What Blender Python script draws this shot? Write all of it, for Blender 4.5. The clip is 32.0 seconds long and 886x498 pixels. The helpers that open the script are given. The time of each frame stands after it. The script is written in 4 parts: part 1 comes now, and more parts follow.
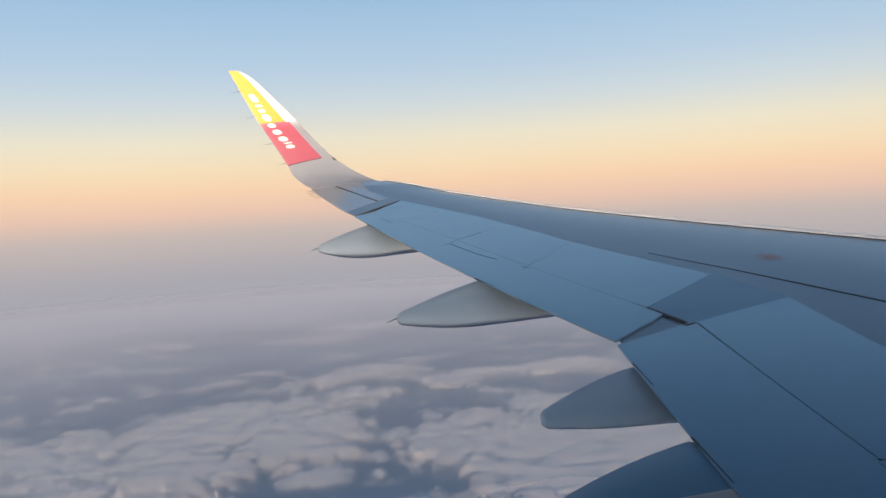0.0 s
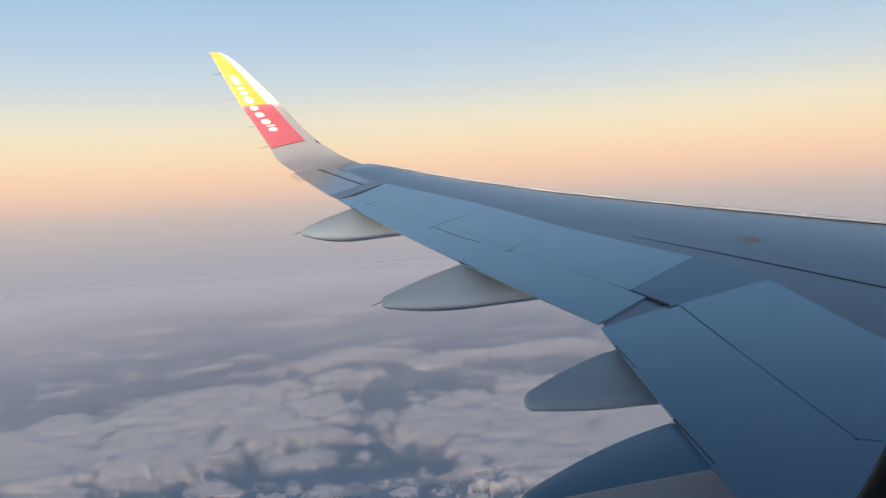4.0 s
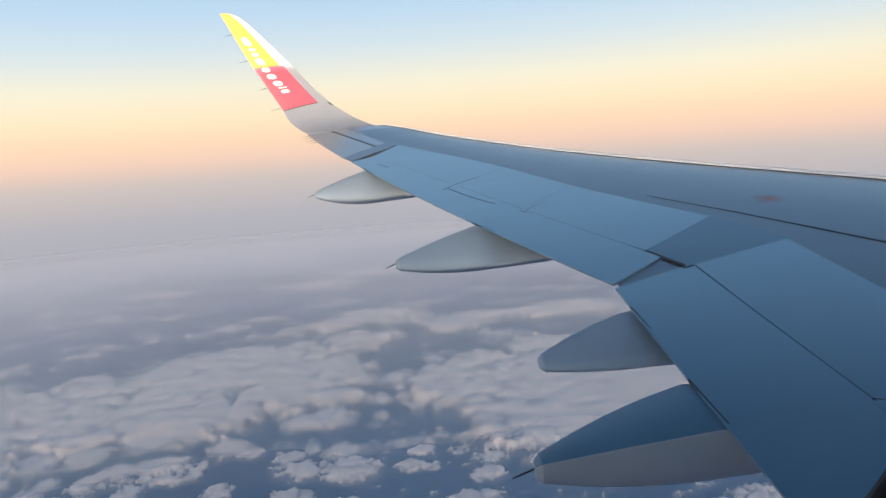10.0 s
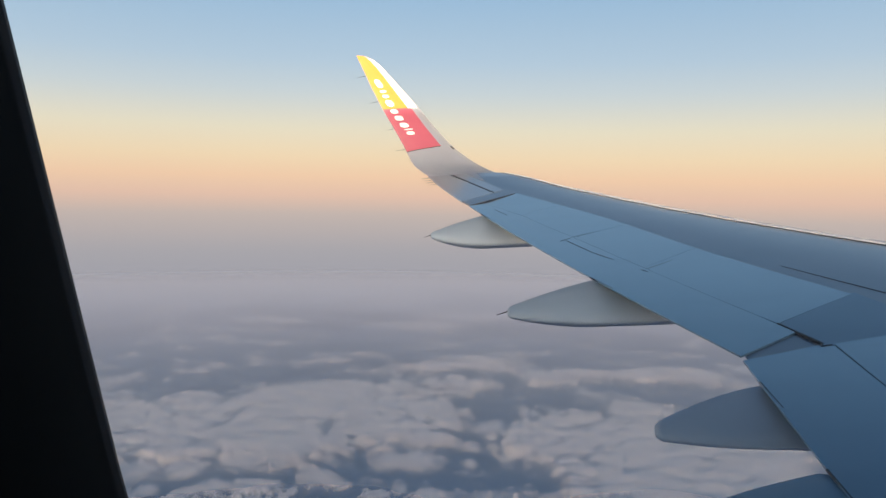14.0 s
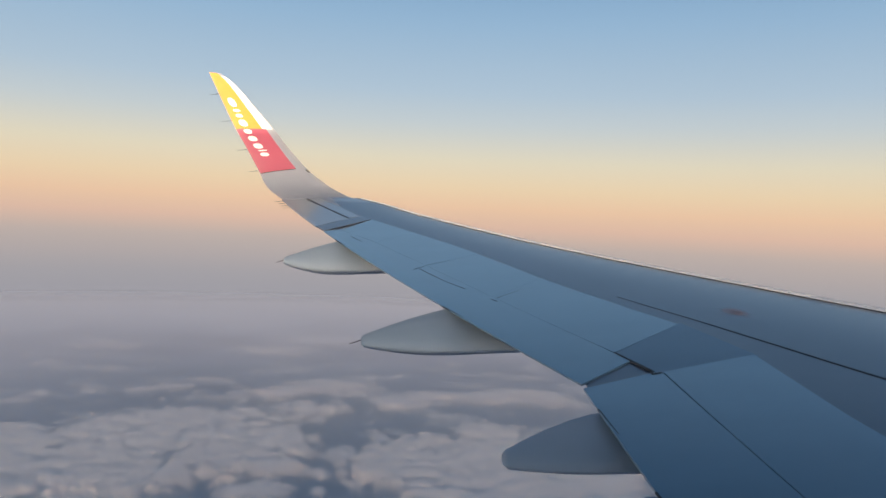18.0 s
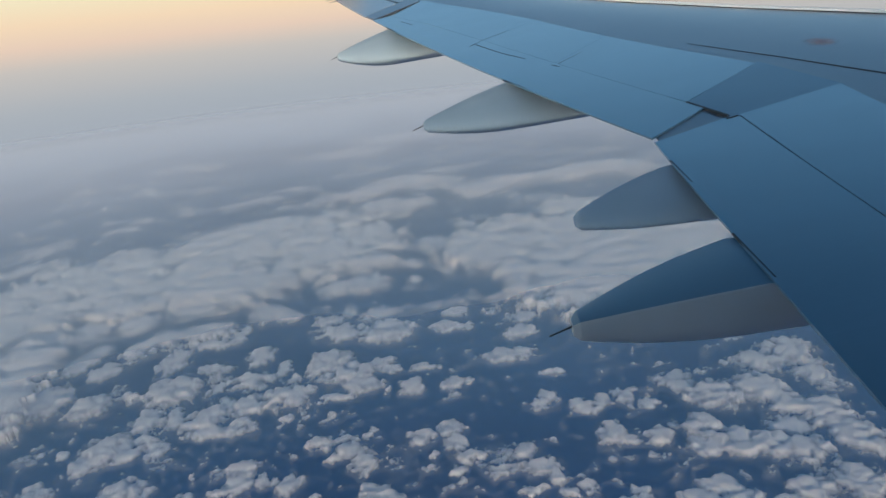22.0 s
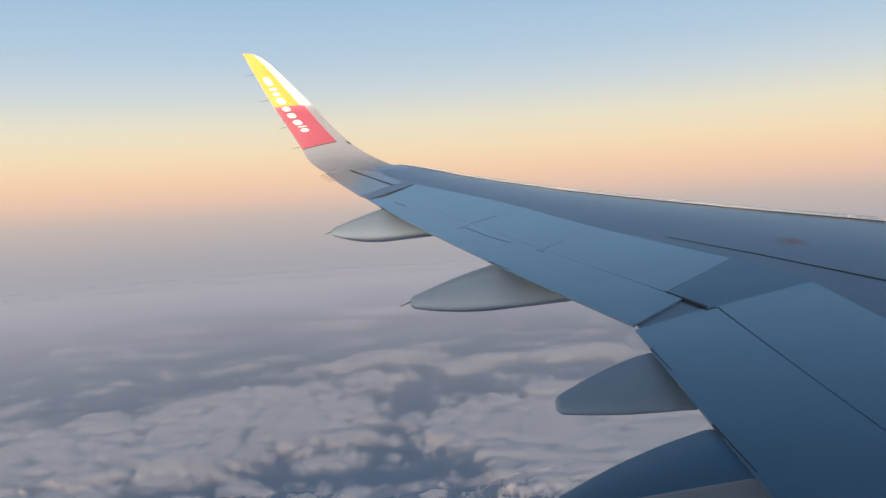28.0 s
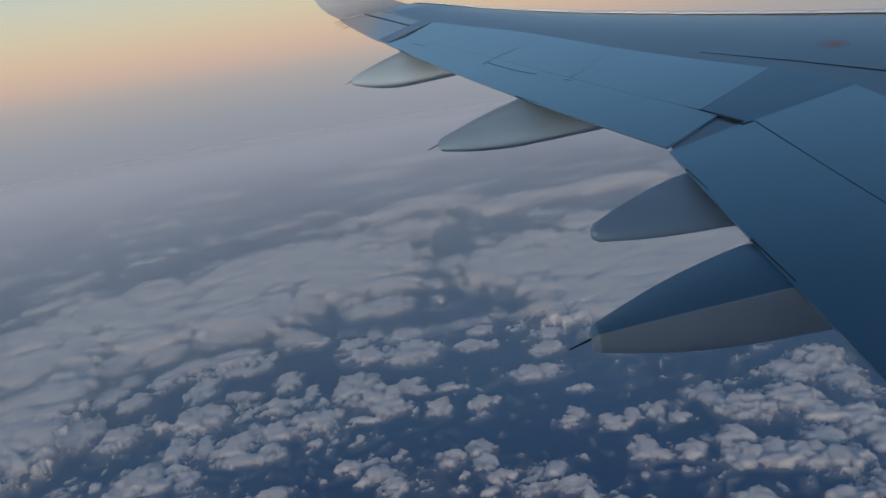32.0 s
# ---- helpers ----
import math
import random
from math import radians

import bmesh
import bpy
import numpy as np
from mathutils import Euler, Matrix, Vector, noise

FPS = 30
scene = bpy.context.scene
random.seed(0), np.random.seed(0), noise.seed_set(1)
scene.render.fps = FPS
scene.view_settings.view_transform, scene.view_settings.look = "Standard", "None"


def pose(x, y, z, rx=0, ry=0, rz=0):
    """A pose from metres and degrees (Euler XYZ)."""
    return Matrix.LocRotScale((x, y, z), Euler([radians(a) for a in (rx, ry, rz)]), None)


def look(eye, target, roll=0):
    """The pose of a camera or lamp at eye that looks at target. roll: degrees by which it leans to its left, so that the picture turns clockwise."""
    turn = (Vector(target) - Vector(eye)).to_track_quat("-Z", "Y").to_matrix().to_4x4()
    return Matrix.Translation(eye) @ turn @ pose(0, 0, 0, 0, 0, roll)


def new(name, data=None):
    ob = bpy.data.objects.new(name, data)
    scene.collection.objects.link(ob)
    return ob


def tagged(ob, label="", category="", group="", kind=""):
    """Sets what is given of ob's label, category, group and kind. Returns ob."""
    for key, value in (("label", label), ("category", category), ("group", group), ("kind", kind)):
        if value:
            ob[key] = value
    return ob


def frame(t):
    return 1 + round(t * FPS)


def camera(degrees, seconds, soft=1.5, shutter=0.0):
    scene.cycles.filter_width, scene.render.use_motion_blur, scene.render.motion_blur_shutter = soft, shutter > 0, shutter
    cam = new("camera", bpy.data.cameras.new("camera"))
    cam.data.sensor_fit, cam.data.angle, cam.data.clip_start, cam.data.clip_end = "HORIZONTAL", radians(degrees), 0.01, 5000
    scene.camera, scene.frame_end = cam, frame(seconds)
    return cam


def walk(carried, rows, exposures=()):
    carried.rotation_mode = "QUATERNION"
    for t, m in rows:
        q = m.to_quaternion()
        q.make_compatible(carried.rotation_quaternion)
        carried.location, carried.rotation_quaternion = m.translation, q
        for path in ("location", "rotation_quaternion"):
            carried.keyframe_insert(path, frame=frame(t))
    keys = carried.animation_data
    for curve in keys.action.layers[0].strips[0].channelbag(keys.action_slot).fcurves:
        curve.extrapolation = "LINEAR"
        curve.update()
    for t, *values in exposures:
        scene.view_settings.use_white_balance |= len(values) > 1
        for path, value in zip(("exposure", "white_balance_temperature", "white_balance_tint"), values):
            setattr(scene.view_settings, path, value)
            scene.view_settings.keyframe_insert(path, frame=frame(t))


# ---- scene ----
# ---- the way of the camera, in the aircraft's own axes: x forward, y outboard, z up ----
PATH = [
    (0, (-1.249, 1.718, 1.455), (-1.152, 3.711, 1.323), -6.88),
    (0.5, (-1.255, 1.716, 1.457), (-1.147, 3.708, 1.314), -6.62),
    (1, (-1.249, 1.721, 1.46), (-1.14, 3.711, 1.302), -6.39),
    (1.5, (-1.256, 1.712, 1.465), (-1.137, 3.702, 1.31), -6.69),
    (2, (-1.254, 1.715, 1.462), (-1.138, 3.705, 1.302), -7.1),
    (2.5, (-1.256, 1.721, 1.455), (-1.133, 3.711, 1.294), -7.01),
    (3, (-1.255, 1.716, 1.455), (-1.123, 3.704, 1.286), -6.76),
    (3.5, (-1.243, 1.703, 1.453), (-1.112, 3.691, 1.278), -6.52),
    (4, (-1.245, 1.721, 1.46), (-1.113, 3.708, 1.278), -6.97),
    (4.5, (-1.236, 1.736, 1.444), (-1.15, 3.7, 1.076), -9),
    (6.5, (-1.238, 1.754, 1.489), (-1.199, 3.699, 1.024), -8.58),
    (7, (-1.244, 1.745, 1.455), (-1.191, 3.7, 1.038), -8.15),
    (7.5, (-1.241, 1.734, 1.475), (-1.188, 3.69, 1.059), -8.56),
    (8, (-1.228, 1.748, 1.471), (-1.164, 3.712, 1.101), -8.2),
    (8.5, (-1.238, 1.732, 1.469), (-1.158, 3.705, 1.149), -7.49),
    (9, (-1.247, 1.724, 1.466), (-1.166, 3.7, 1.165), -7.3),
    (9.5, (-1.238, 1.725, 1.463), (-1.164, 3.702, 1.172), -7.48),
    (10, (-1.233, 1.744, 1.458), (-1.154, 3.723, 1.18), -7.62),
    (10.5, (-1.229, 1.736, 1.471), (-1.149, 3.715, 1.193), -7.93),
    (11, (-1.236, 1.73, 1.463), (-1.145, 3.712, 1.211), -6.89),
    (11.5, (-1.241, 1.725, 1.468), (-1.159, 3.708, 1.224), -7.16),
    (12, (-1.236, 1.733, 1.465), (-1.158, 3.717, 1.23), -7.53),
    (12.5, (-1.231, 1.741, 1.462), (-1.146, 3.725, 1.227), -7.47),
    (13, (-1.229, 1.736, 1.46), (-1.143, 3.72, 1.225), -7.46),
    (13.5, (-1.259, 1.738, 1.462), (-1.224, 3.723, 1.221), -6.83),
    (14, (-1.312, 1.817, 1.438), (-1.502, 3.804, 1.313), -3.04),
    (14.2, (-1.318, 1.83, 1.437), (-1.616, 3.807, 1.308), -3.04),
    (14.5, (-1.251, 1.867, 1.433), (-1.341, 3.864, 1.378), -3.08),
    (15, (-1.26, 1.824, 1.461), (-1.158, 3.82, 1.391), -1.75),
    (15.5, (-1.264, 1.817, 1.451), (-1.156, 3.814, 1.4), -3.82),
    (17.5, (-1.316, 1.793, 1.486), (-1.114, 3.781, 1.409), -1.16),
    (18, (-1.318, 1.798, 1.485), (-1.119, 3.787, 1.407), -1.35),
    (18.5, (-1.307, 1.806, 1.435), (-1.198, 3.791, 1.211), -3.25),
    (19, (-1.288, 1.835, 1.412), (-1.298, 3.775, 0.927), -6.95),
    (19.5, (-1.259, 1.841, 1.402), (-1.331, 3.717, 0.714), -9.44),
    (20, (-1.289, 1.862, 1.39), (-1.35, 3.723, 0.659), -10.36),
    (20.5, (-1.251, 1.885, 1.407), (-1.325, 3.766, 0.733), -10.72),
    (21, (-1.253, 1.852, 1.413), (-1.308, 3.753, 0.795), -10.34),
    (21.5, (-1.251, 1.867, 1.404), (-1.31, 3.77, 0.793), -10.46),
    (22, (-1.245, 1.871, 1.401), (-1.298, 3.775, 0.792), -10.11),
    (22.5, (-1.253, 1.876, 1.397), (-1.303, 3.78, 0.788), -9.87),
    (23, (-1.281, 1.837, 1.415), (-1.325, 3.743, 0.811), -10.21),
    (23.5, (-1.256, 1.864, 1.408), (-1.313, 3.772, 0.811), -10.93),
    (24, (-1.248, 1.869, 1.41), (-1.309, 3.778, 0.816), -11.2),
    (24.5, (-1.245, 1.873, 1.397), (-1.295, 3.79, 0.829), -10.27),
    (26.5, (-1.244, 1.793, 1.476), (-1.265, 3.732, 0.987), -10.67),
    (27, (-1.24, 1.793, 1.431), (-1.207, 3.765, 1.097), -8.5),
    (27.5, (-1.228, 1.819, 1.423), (-1.178, 3.811, 1.249), -6.74),
    (28, (-1.234, 1.819, 1.421), (-1.183, 3.811, 1.257), -6.81),
    (28.5, (-1.224, 1.822, 1.414), (-1.178, 3.817, 1.268), -7.41),
    (29, (-1.233, 1.81, 1.418), (-1.177, 3.805, 1.291), -7.41),
    (29.5, (-1.228, 1.815, 1.412), (-1.174, 3.811, 1.294), -7.43),
    (30, (-1.234, 1.815, 1.412), (-1.182, 3.81, 1.282), -7.3),
    (30.5, (-1.223, 1.814, 1.421), (-1.172, 3.808, 1.265), -7.19),
    (31, (-1.223, 1.821, 1.408), (-1.222, 3.8, 1.119), -9.22),
    (31.5, (-1.222, 1.825, 1.409), (-1.268, 3.775, 0.969), -11.52),
    (32, (-1.221, 1.862, 1.39), (-1.322, 3.782, 0.84), -12.69),
]
NOSE_UP = Matrix.Rotation(radians(-4.0), 4, "Y")      # the aircraft flies four degrees nose-up
EXPOSURES = [(0, 0.0, 6350, 10), (4, 0.02, 6350, 10), (7, 0.33, 6100, 7), (9, 0.22, 6180, 8), (13, 0.17, 6200, 8), (14, -0.10, 6350, 9), (15, -0.10, 6400, 10), (18, -0.2, 6400, 10),
             (19, -0.05, 6200, 8), (20, 0.44, 6250, 0), (21, 0.12, 5800, -2), (24.5, 0.04, 5780, -2), (27, -0.17, 6200, 9), (28, -0.05, 6350, 10), (29, -0.30, 6380, 10), (31, -0.34, 6400, 10), (32, -0.42, 5750, 3)]
cam = camera(61.0, 32.0)
walk(cam, [(t, NOSE_UP @ look(e, g, r)) for t, e, g, r in PATH], EXPOSURES)


# ---- sky and sun ----
def lin(c):
    return tuple(v / 12.92 if v <= 0.04045 else ((v + 0.055) / 1.055) ** 2.4 for v in c)


SKY = [(-90, (0.30, 0.36, 0.48)), (-14, (0.58, 0.59, 0.66)), (-8, (0.625, 0.628, 0.672)), (-4, (0.693, 0.672, 0.686)), (-1.5, (0.79, 0.725, 0.695)),
       (0, (0.925, 0.775, 0.685)), (1.5, (0.985, 0.825, 0.68)), (3, (0.985, 0.878, 0.72)), (5, (0.945, 0.90, 0.79)), (7.5, (0.83, 0.86, 0.86)),
       (10, (0.74, 0.82, 0.88)), (15, (0.63, 0.76, 0.87)), (22, (0.44, 0.62, 0.79)), (35, (0.18, 0.32, 0.485)), (55, (0.07, 0.175, 0.315)), (90, (0.03, 0.115, 0.235))]
AFTERGLOW, SUNWARD = (10.0, 7.2, 4.8), (5.6, 3.2, 1.8)
SUN_UP, SUN_SIDE = -1.2, 180.0


def dusk_world():
    w = bpy.data.worlds.new("dusk")
    scene.world = w
    w.use_nodes = True
    n, l = w.node_tree.nodes, w.node_tree.links
    n.clear()
    out, bg = n.new("ShaderNodeOutputWorld"), n.new("ShaderNodeBackground")
    co, sep = n.new("ShaderNodeTexCoord"), n.new("ShaderNodeSeparateXYZ")
    rng, ramp = n.new("ShaderNodeMapRange"), n.new("ShaderNodeValToRGB")
    l.new(co.outputs["Generated"], sep.inputs[0])
    asin = n.new("ShaderNodeMath")
    asin.operation = "ARCSINE"
    l.new(sep.outputs["Z"], asin.inputs[0])
    rng.inputs["From Min"].default_value, rng.inputs["From Max"].default_value = -math.pi / 2, math.pi / 2
    l.new(asin.outputs[0], rng.inputs["Value"])
    l.new(rng.outputs[0], ramp.inputs[0])
    el = ramp.color_ramp.elements
    while len(el) < len(SKY):
        el.new(0.5)
    for e, (deg, c) in zip(el, sorted(SKY)):
        e.position = (deg + 90) / 180
        e.color = (*lin(c), 1)
    sky = n.new("ShaderNodeTexSky")
    sky.sky_type, sky.sun_disc = "NISHITA", False
    sky.sun_elevation, sky.sun_rotation, sky.altitude = radians(1.0), radians(SUN_SIDE), 9000
    faint, add = n.new("ShaderNodeVectorMath"), n.new("ShaderNodeVectorMath")
    faint.operation, add.operation = "SCALE", "ADD"
    faint.inputs["Scale"].default_value = 0.004
    l.new(sky.outputs[0], faint.inputs[0])
    l.new(ramp.outputs[0], add.inputs[0])
    l.new(faint.outputs[0], add.inputs[1])
    # the afterglow spreads along the horizon round the sun
    toward, low, glow, tint, total = (n.new("ShaderNodeMapRange"), n.new("ShaderNodeMapRange"), n.new("ShaderNodeMath"), n.new("ShaderNodeVectorMath"), n.new("ShaderNodeVectorMath"))
    toward.interpolation_type = low.interpolation_type = "SMOOTHSTEP"
    l.new(sep.outputs["Y"], toward.inputs["Value"])
    toward.inputs["From Min"].default_value, toward.inputs["From Max"].default_value = 0.1, -1.0
    absz = n.new("ShaderNodeMath")
    absz.operation = "ABSOLUTE"
    l.new(sep.outputs["Z"], absz.inputs[0])
    l.new(absz.outputs[0], low.inputs["Value"])
    low.inputs["From Min"].default_value, low.inputs["From Max"].default_value = 0.55, 0.0
    glow.operation = "MULTIPLY"
    l.new(toward.outputs[0], glow.inputs[0])
    l.new(low.outputs[0], glow.inputs[1])
    tint.operation, total.operation = "SCALE", "ADD"
    tint.inputs[0].default_value = AFTERGLOW
    l.new(glow.outputs[0], tint.inputs["Scale"])
    side, lit = n.new("ShaderNodeVectorMath"), n.new("ShaderNodeVectorMath")
    side.operation, lit.operation = "SCALE", "MULTIPLY_ADD"
    side.inputs[0].default_value = SUNWARD
    l.new(toward.outputs[0], side.inputs["Scale"])
    l.new(add.outputs[0], lit.inputs[0])
    l.new(side.outputs[0], lit.inputs[1])
    l.new(add.outputs[0], lit.inputs[2])
    l.new(lit.outputs[0], total.inputs[0])
    l.new(tint.outputs[0], total.inputs[1])
    l.new(total.outputs[0], bg.inputs["Color"])
    l.new(bg.outputs[0], out.inputs["Surface"])


dusk_world()
sun = new("sun", bpy.data.lights.new("sun", "SUN"))
sun.data.energy, sun.data.angle, sun.data.color = 6.0, radians(0.5), (1.0, 0.84, 0.60)
# the low sun stands behind the cabin, just under eye level, and clears the fuselage only at the wing tip
sun.matrix_world = look((0, -40, 40 * math.sin(radians(SUN_UP))), (0, 0, 0))


# ---- materials ----
def mat(name, color, rough=0.5, metal=0.0, vary=0.12, scale=3.0, bump=0.0, spec=0.5, stretch=(1, 1, 1), coat=0.0):
    m = bpy.data.materials.new(name)
    m.use_nodes = True
    n, l = m.node_tree.nodes, m.node_tree.links
    b = n["Principled BSDF"]
    b.inputs["Roughness"].default_value, b.inputs["Metallic"].default_value = rough, metal
    b.inputs["Specular IOR Level"].default_value = spec
    b.inputs["Coat Weight"].default_value, b.inputs["Coat Roughness"].default_value = coat, 0.16
    co, mp = n.new("ShaderNodeTexCoord"), n.new("ShaderNodeMapping")
    mp.inputs["Scale"].default_value = stretch
    l.new(co.outputs["Object"], mp.inputs[0])
    big, small = n.new("ShaderNodeTexNoise"), n.new("ShaderNodeTexNoise")
    big.inputs["Scale"].default_value, small.inputs["Scale"].default_value = scale, scale * 14
    big.inputs["Detail"].default_value = 5
    l.new(mp.outputs[0], big.inputs["Vector"])
    l.new(mp.outputs[0], small.inputs["Vector"])
    mean = n.new("ShaderNodeMath")
    mean.operation = "MULTIPLY_ADD"
    mean.inputs[1].default_value = 0.35
    l.new(small.outputs[0], mean.inputs[0])
    l.new(big.outputs[0], mean.inputs[2])
    rng = n.new("ShaderNodeMapRange")
    rng.inputs["From Min"].default_value, rng.inputs["From Max"].default_value = 0.3, 1.05
    rng.inputs["To Min"].default_value, rng.inputs["To Max"].default_value = 1 - vary, 1 + vary
    l.new(mean.outputs[0], rng.inputs["Value"])
    mul = n.new("ShaderNodeVectorMath")
    mul.operation = "SCALE"
    mul.inputs[0].default_value = color
    l.new(rng.outputs[0], mul.inputs["Scale"])
    l.new(mul.outputs[0], b.inputs["Base Color"])
    if bump:
        bp = n.new("ShaderNodeBump")
        bp.inputs["Strength"].default_value, bp.inputs["Distance"].default_value = bump, 0.01
        l.new(mean.outputs[0], bp.inputs["Height"])
        l.new(bp.outputs[0], b.inputs["Normal"])
    return m


STREAK = (0.5, 1.6, 1)
LIGHT_GREY = mat("light_grey_paint", (0.138, 0.225, 0.288), 0.30, 0, 0.12, 1.2, 0.0, 0.5, STREAK, 0.9)
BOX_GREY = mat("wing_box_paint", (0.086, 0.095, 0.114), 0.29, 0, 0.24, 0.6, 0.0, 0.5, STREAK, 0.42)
PANEL_GREY = mat("fixed_panel_paint", (0.066, 0.118, 0.180), 0.36, 0, 0.10, 2.0, 0.0, 0.5, STREAK, 0.5)
FAIRING_TOP = mat("fairing_top_blue", (0.15, 0.255, 0.335), 0.5, 0, 0.08, 2.0)
FAIRING_PALE = mat("fairing_pale_grey", (0.50, 0.53, 0.54), 0.55, 0, 0.10, 2.0, 0.0, 0.3)
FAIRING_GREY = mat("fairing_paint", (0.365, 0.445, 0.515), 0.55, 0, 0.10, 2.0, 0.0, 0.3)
GAP_DARK = mat("inner_structure", (0.20, 0.22, 0.25), 0.6, 0, 0.2, 4)
SEAL_DARK = mat("dark_seal", (0.025, 0.028, 0.035), 0.6, 0, 0.2, 9)
METAL = mat("pale_slat_metal", (0.82, 0.81, 0.80), 0.45, 0.0, 0.05, 4)
# paler grey near the tip: the brighter outboard light is put into the colour
TIP_LIT_GREY = mat("tip_lit_grey", (0.225, 0.262, 0.30), 0.32, 0, 0.10, 1.4, 0.0, 0.5, STREAK, 0.7)
# white paint dimmed to grey: the fuselage's shade is put into the colour
TIP_DIM_WHITE = mat("winglet_dim_white", (0.262, 0.298, 0.352), 0.36, 0, 0.06, 4)
RED = mat("red_paint", (0.39, 0.092, 0.140), 0.35, 0, 0.08, 3)
YELLOW = mat("yellow_paint", (0.60, 0.255, 0.050), 0.35, 0, 0.06, 3)
WHITE = mat("white_lettering_paint", (0.82, 0.82, 0.82), 0.4, 0, 0.03, 6)
FUSELAGE = mat("fuselage_grey_paint", (0.34, 0.34, 0.35), 0.35, 0, 0.05, 1.5)
LINING = mat("cabin_lining", (0.30, 0.29, 0.28), 0.7, 0, 0.08, 8, 0.05)
BEZEL = mat("window_bezel_plastic", (0.015, 0.015, 0.016), 0.8, 0, 0.08, 12, 0.05)


def sea_material():
    m = mat("sea_water", (0.016, 0.046, 0.140), 0.5, 0, 0.25, 0.004, 0.0, 0.25)
    return m


def cloud_material():
    """White droplets: thin and clear at the frayed rims, dense in the heads; light spreads inside, so the shading is soft."""
    m = bpy.data.materials.new("cloud_vapour")
    m.use_nodes = True
    n, l = m.node_tree.nodes, m.node_tree.links
    n.clear()
    out, mix = n.new("ShaderNodeOutputMaterial"), n.new("ShaderNodeMixShader")
    clear, dif = n.new("ShaderNodeBsdfTransparent"), n.new("ShaderNodeBsdfDiffuse")
    dif.inputs["Color"].default_value = (0.87, 0.835, 0.835, 1)
    dens, rng, co = n.new("ShaderNodeAttribute"), n.new("ShaderNodeMapRange"), n.new("ShaderNodeTexCoord")
    dens.attribute_name = "cloud_thickness"
    total = dens.outputs["Fac"]
    for scale, weight in ((0.07, 0.50), (0.28, 0.45)):
        noi, sub, mad = n.new("ShaderNodeTexNoise"), n.new("ShaderNodeMath"), n.new("ShaderNodeMath")
        noi.inputs["Scale"].default_value, noi.inputs["Detail"].default_value, noi.inputs["Roughness"].default_value = scale, 5, 0.6
        l.new(co.outputs["Object"], noi.inputs["Vector"])
        sub.operation, mad.operation = "SUBTRACT", "MULTIPLY_ADD"
        sub.inputs[1].default_value, mad.inputs[1].default_value = 0.5, weight
        l.new(noi.outputs[0], sub.inputs[0])
        l.new(sub.outputs[0], mad.inputs[0])
        l.new(total, mad.inputs[2])
        total = mad.outputs[0]
    # a dense heart and a thin veil round it
    veil, both = n.new("ShaderNodeMapRange"), n.new("ShaderNodeMath")
    for step, low, high, most in ((rng, 0.0, 1.0, 0.82), (veil, -0.50, 0.40, 0.15)):
        step.interpolation_type = "SMOOTHSTEP"
        step.inputs["From Min"].default_value, step.inputs["From Max"].default_value, step.inputs["To Max"].default_value = low, high, most
        l.new(total, step.inputs["Value"])
    both.operation = "ADD"
    l.new(rng.outputs[0], both.inputs[0])
    l.new(veil.outputs[0], both.inputs[1])
    geo, soften = n.new("ShaderNodeNewGeometry"), n.new("ShaderNodeMix")
    soften.data_type = "VECTOR"
    soften.inputs["Factor"].default_value = 0.54
    for socket in soften.inputs:
        if socket.type == "VECTOR" and socket.name == "A":
            l.new(geo.outputs["Normal"], socket)
        if socket.type == "VECTOR" and socket.name == "B":
            socket.default_value = (0, 0, 1)
    round_off = n.new("ShaderNodeVectorMath")
    round_off.operation = "NORMALIZE"
    l.new([o for o in soften.outputs if o.type == "VECTOR"][0], round_off.inputs[0])
    l.new(round_off.outputs[0], dif.inputs["Normal"])
    l.new(both.outputs[0], mix.inputs[0])
    thru, soft = n.new("ShaderNodeBsdfTranslucent"), n.new("ShaderNodeMixShader")
    thru.inputs["Color"].default_value = (0.80, 0.80, 0.80, 1)
    soft.inputs[0].default_value = 0.3
    l.new(dif.outputs[0], soft.inputs[1])
    l.new(thru.outputs[0], soft.inputs[2])
    l.new(clear.outputs[0], mix.inputs[1])
    l.new(soft.outputs[0], mix.inputs[2])
    l.new(mix.outputs[0], out.inputs["Surface"])
    return m


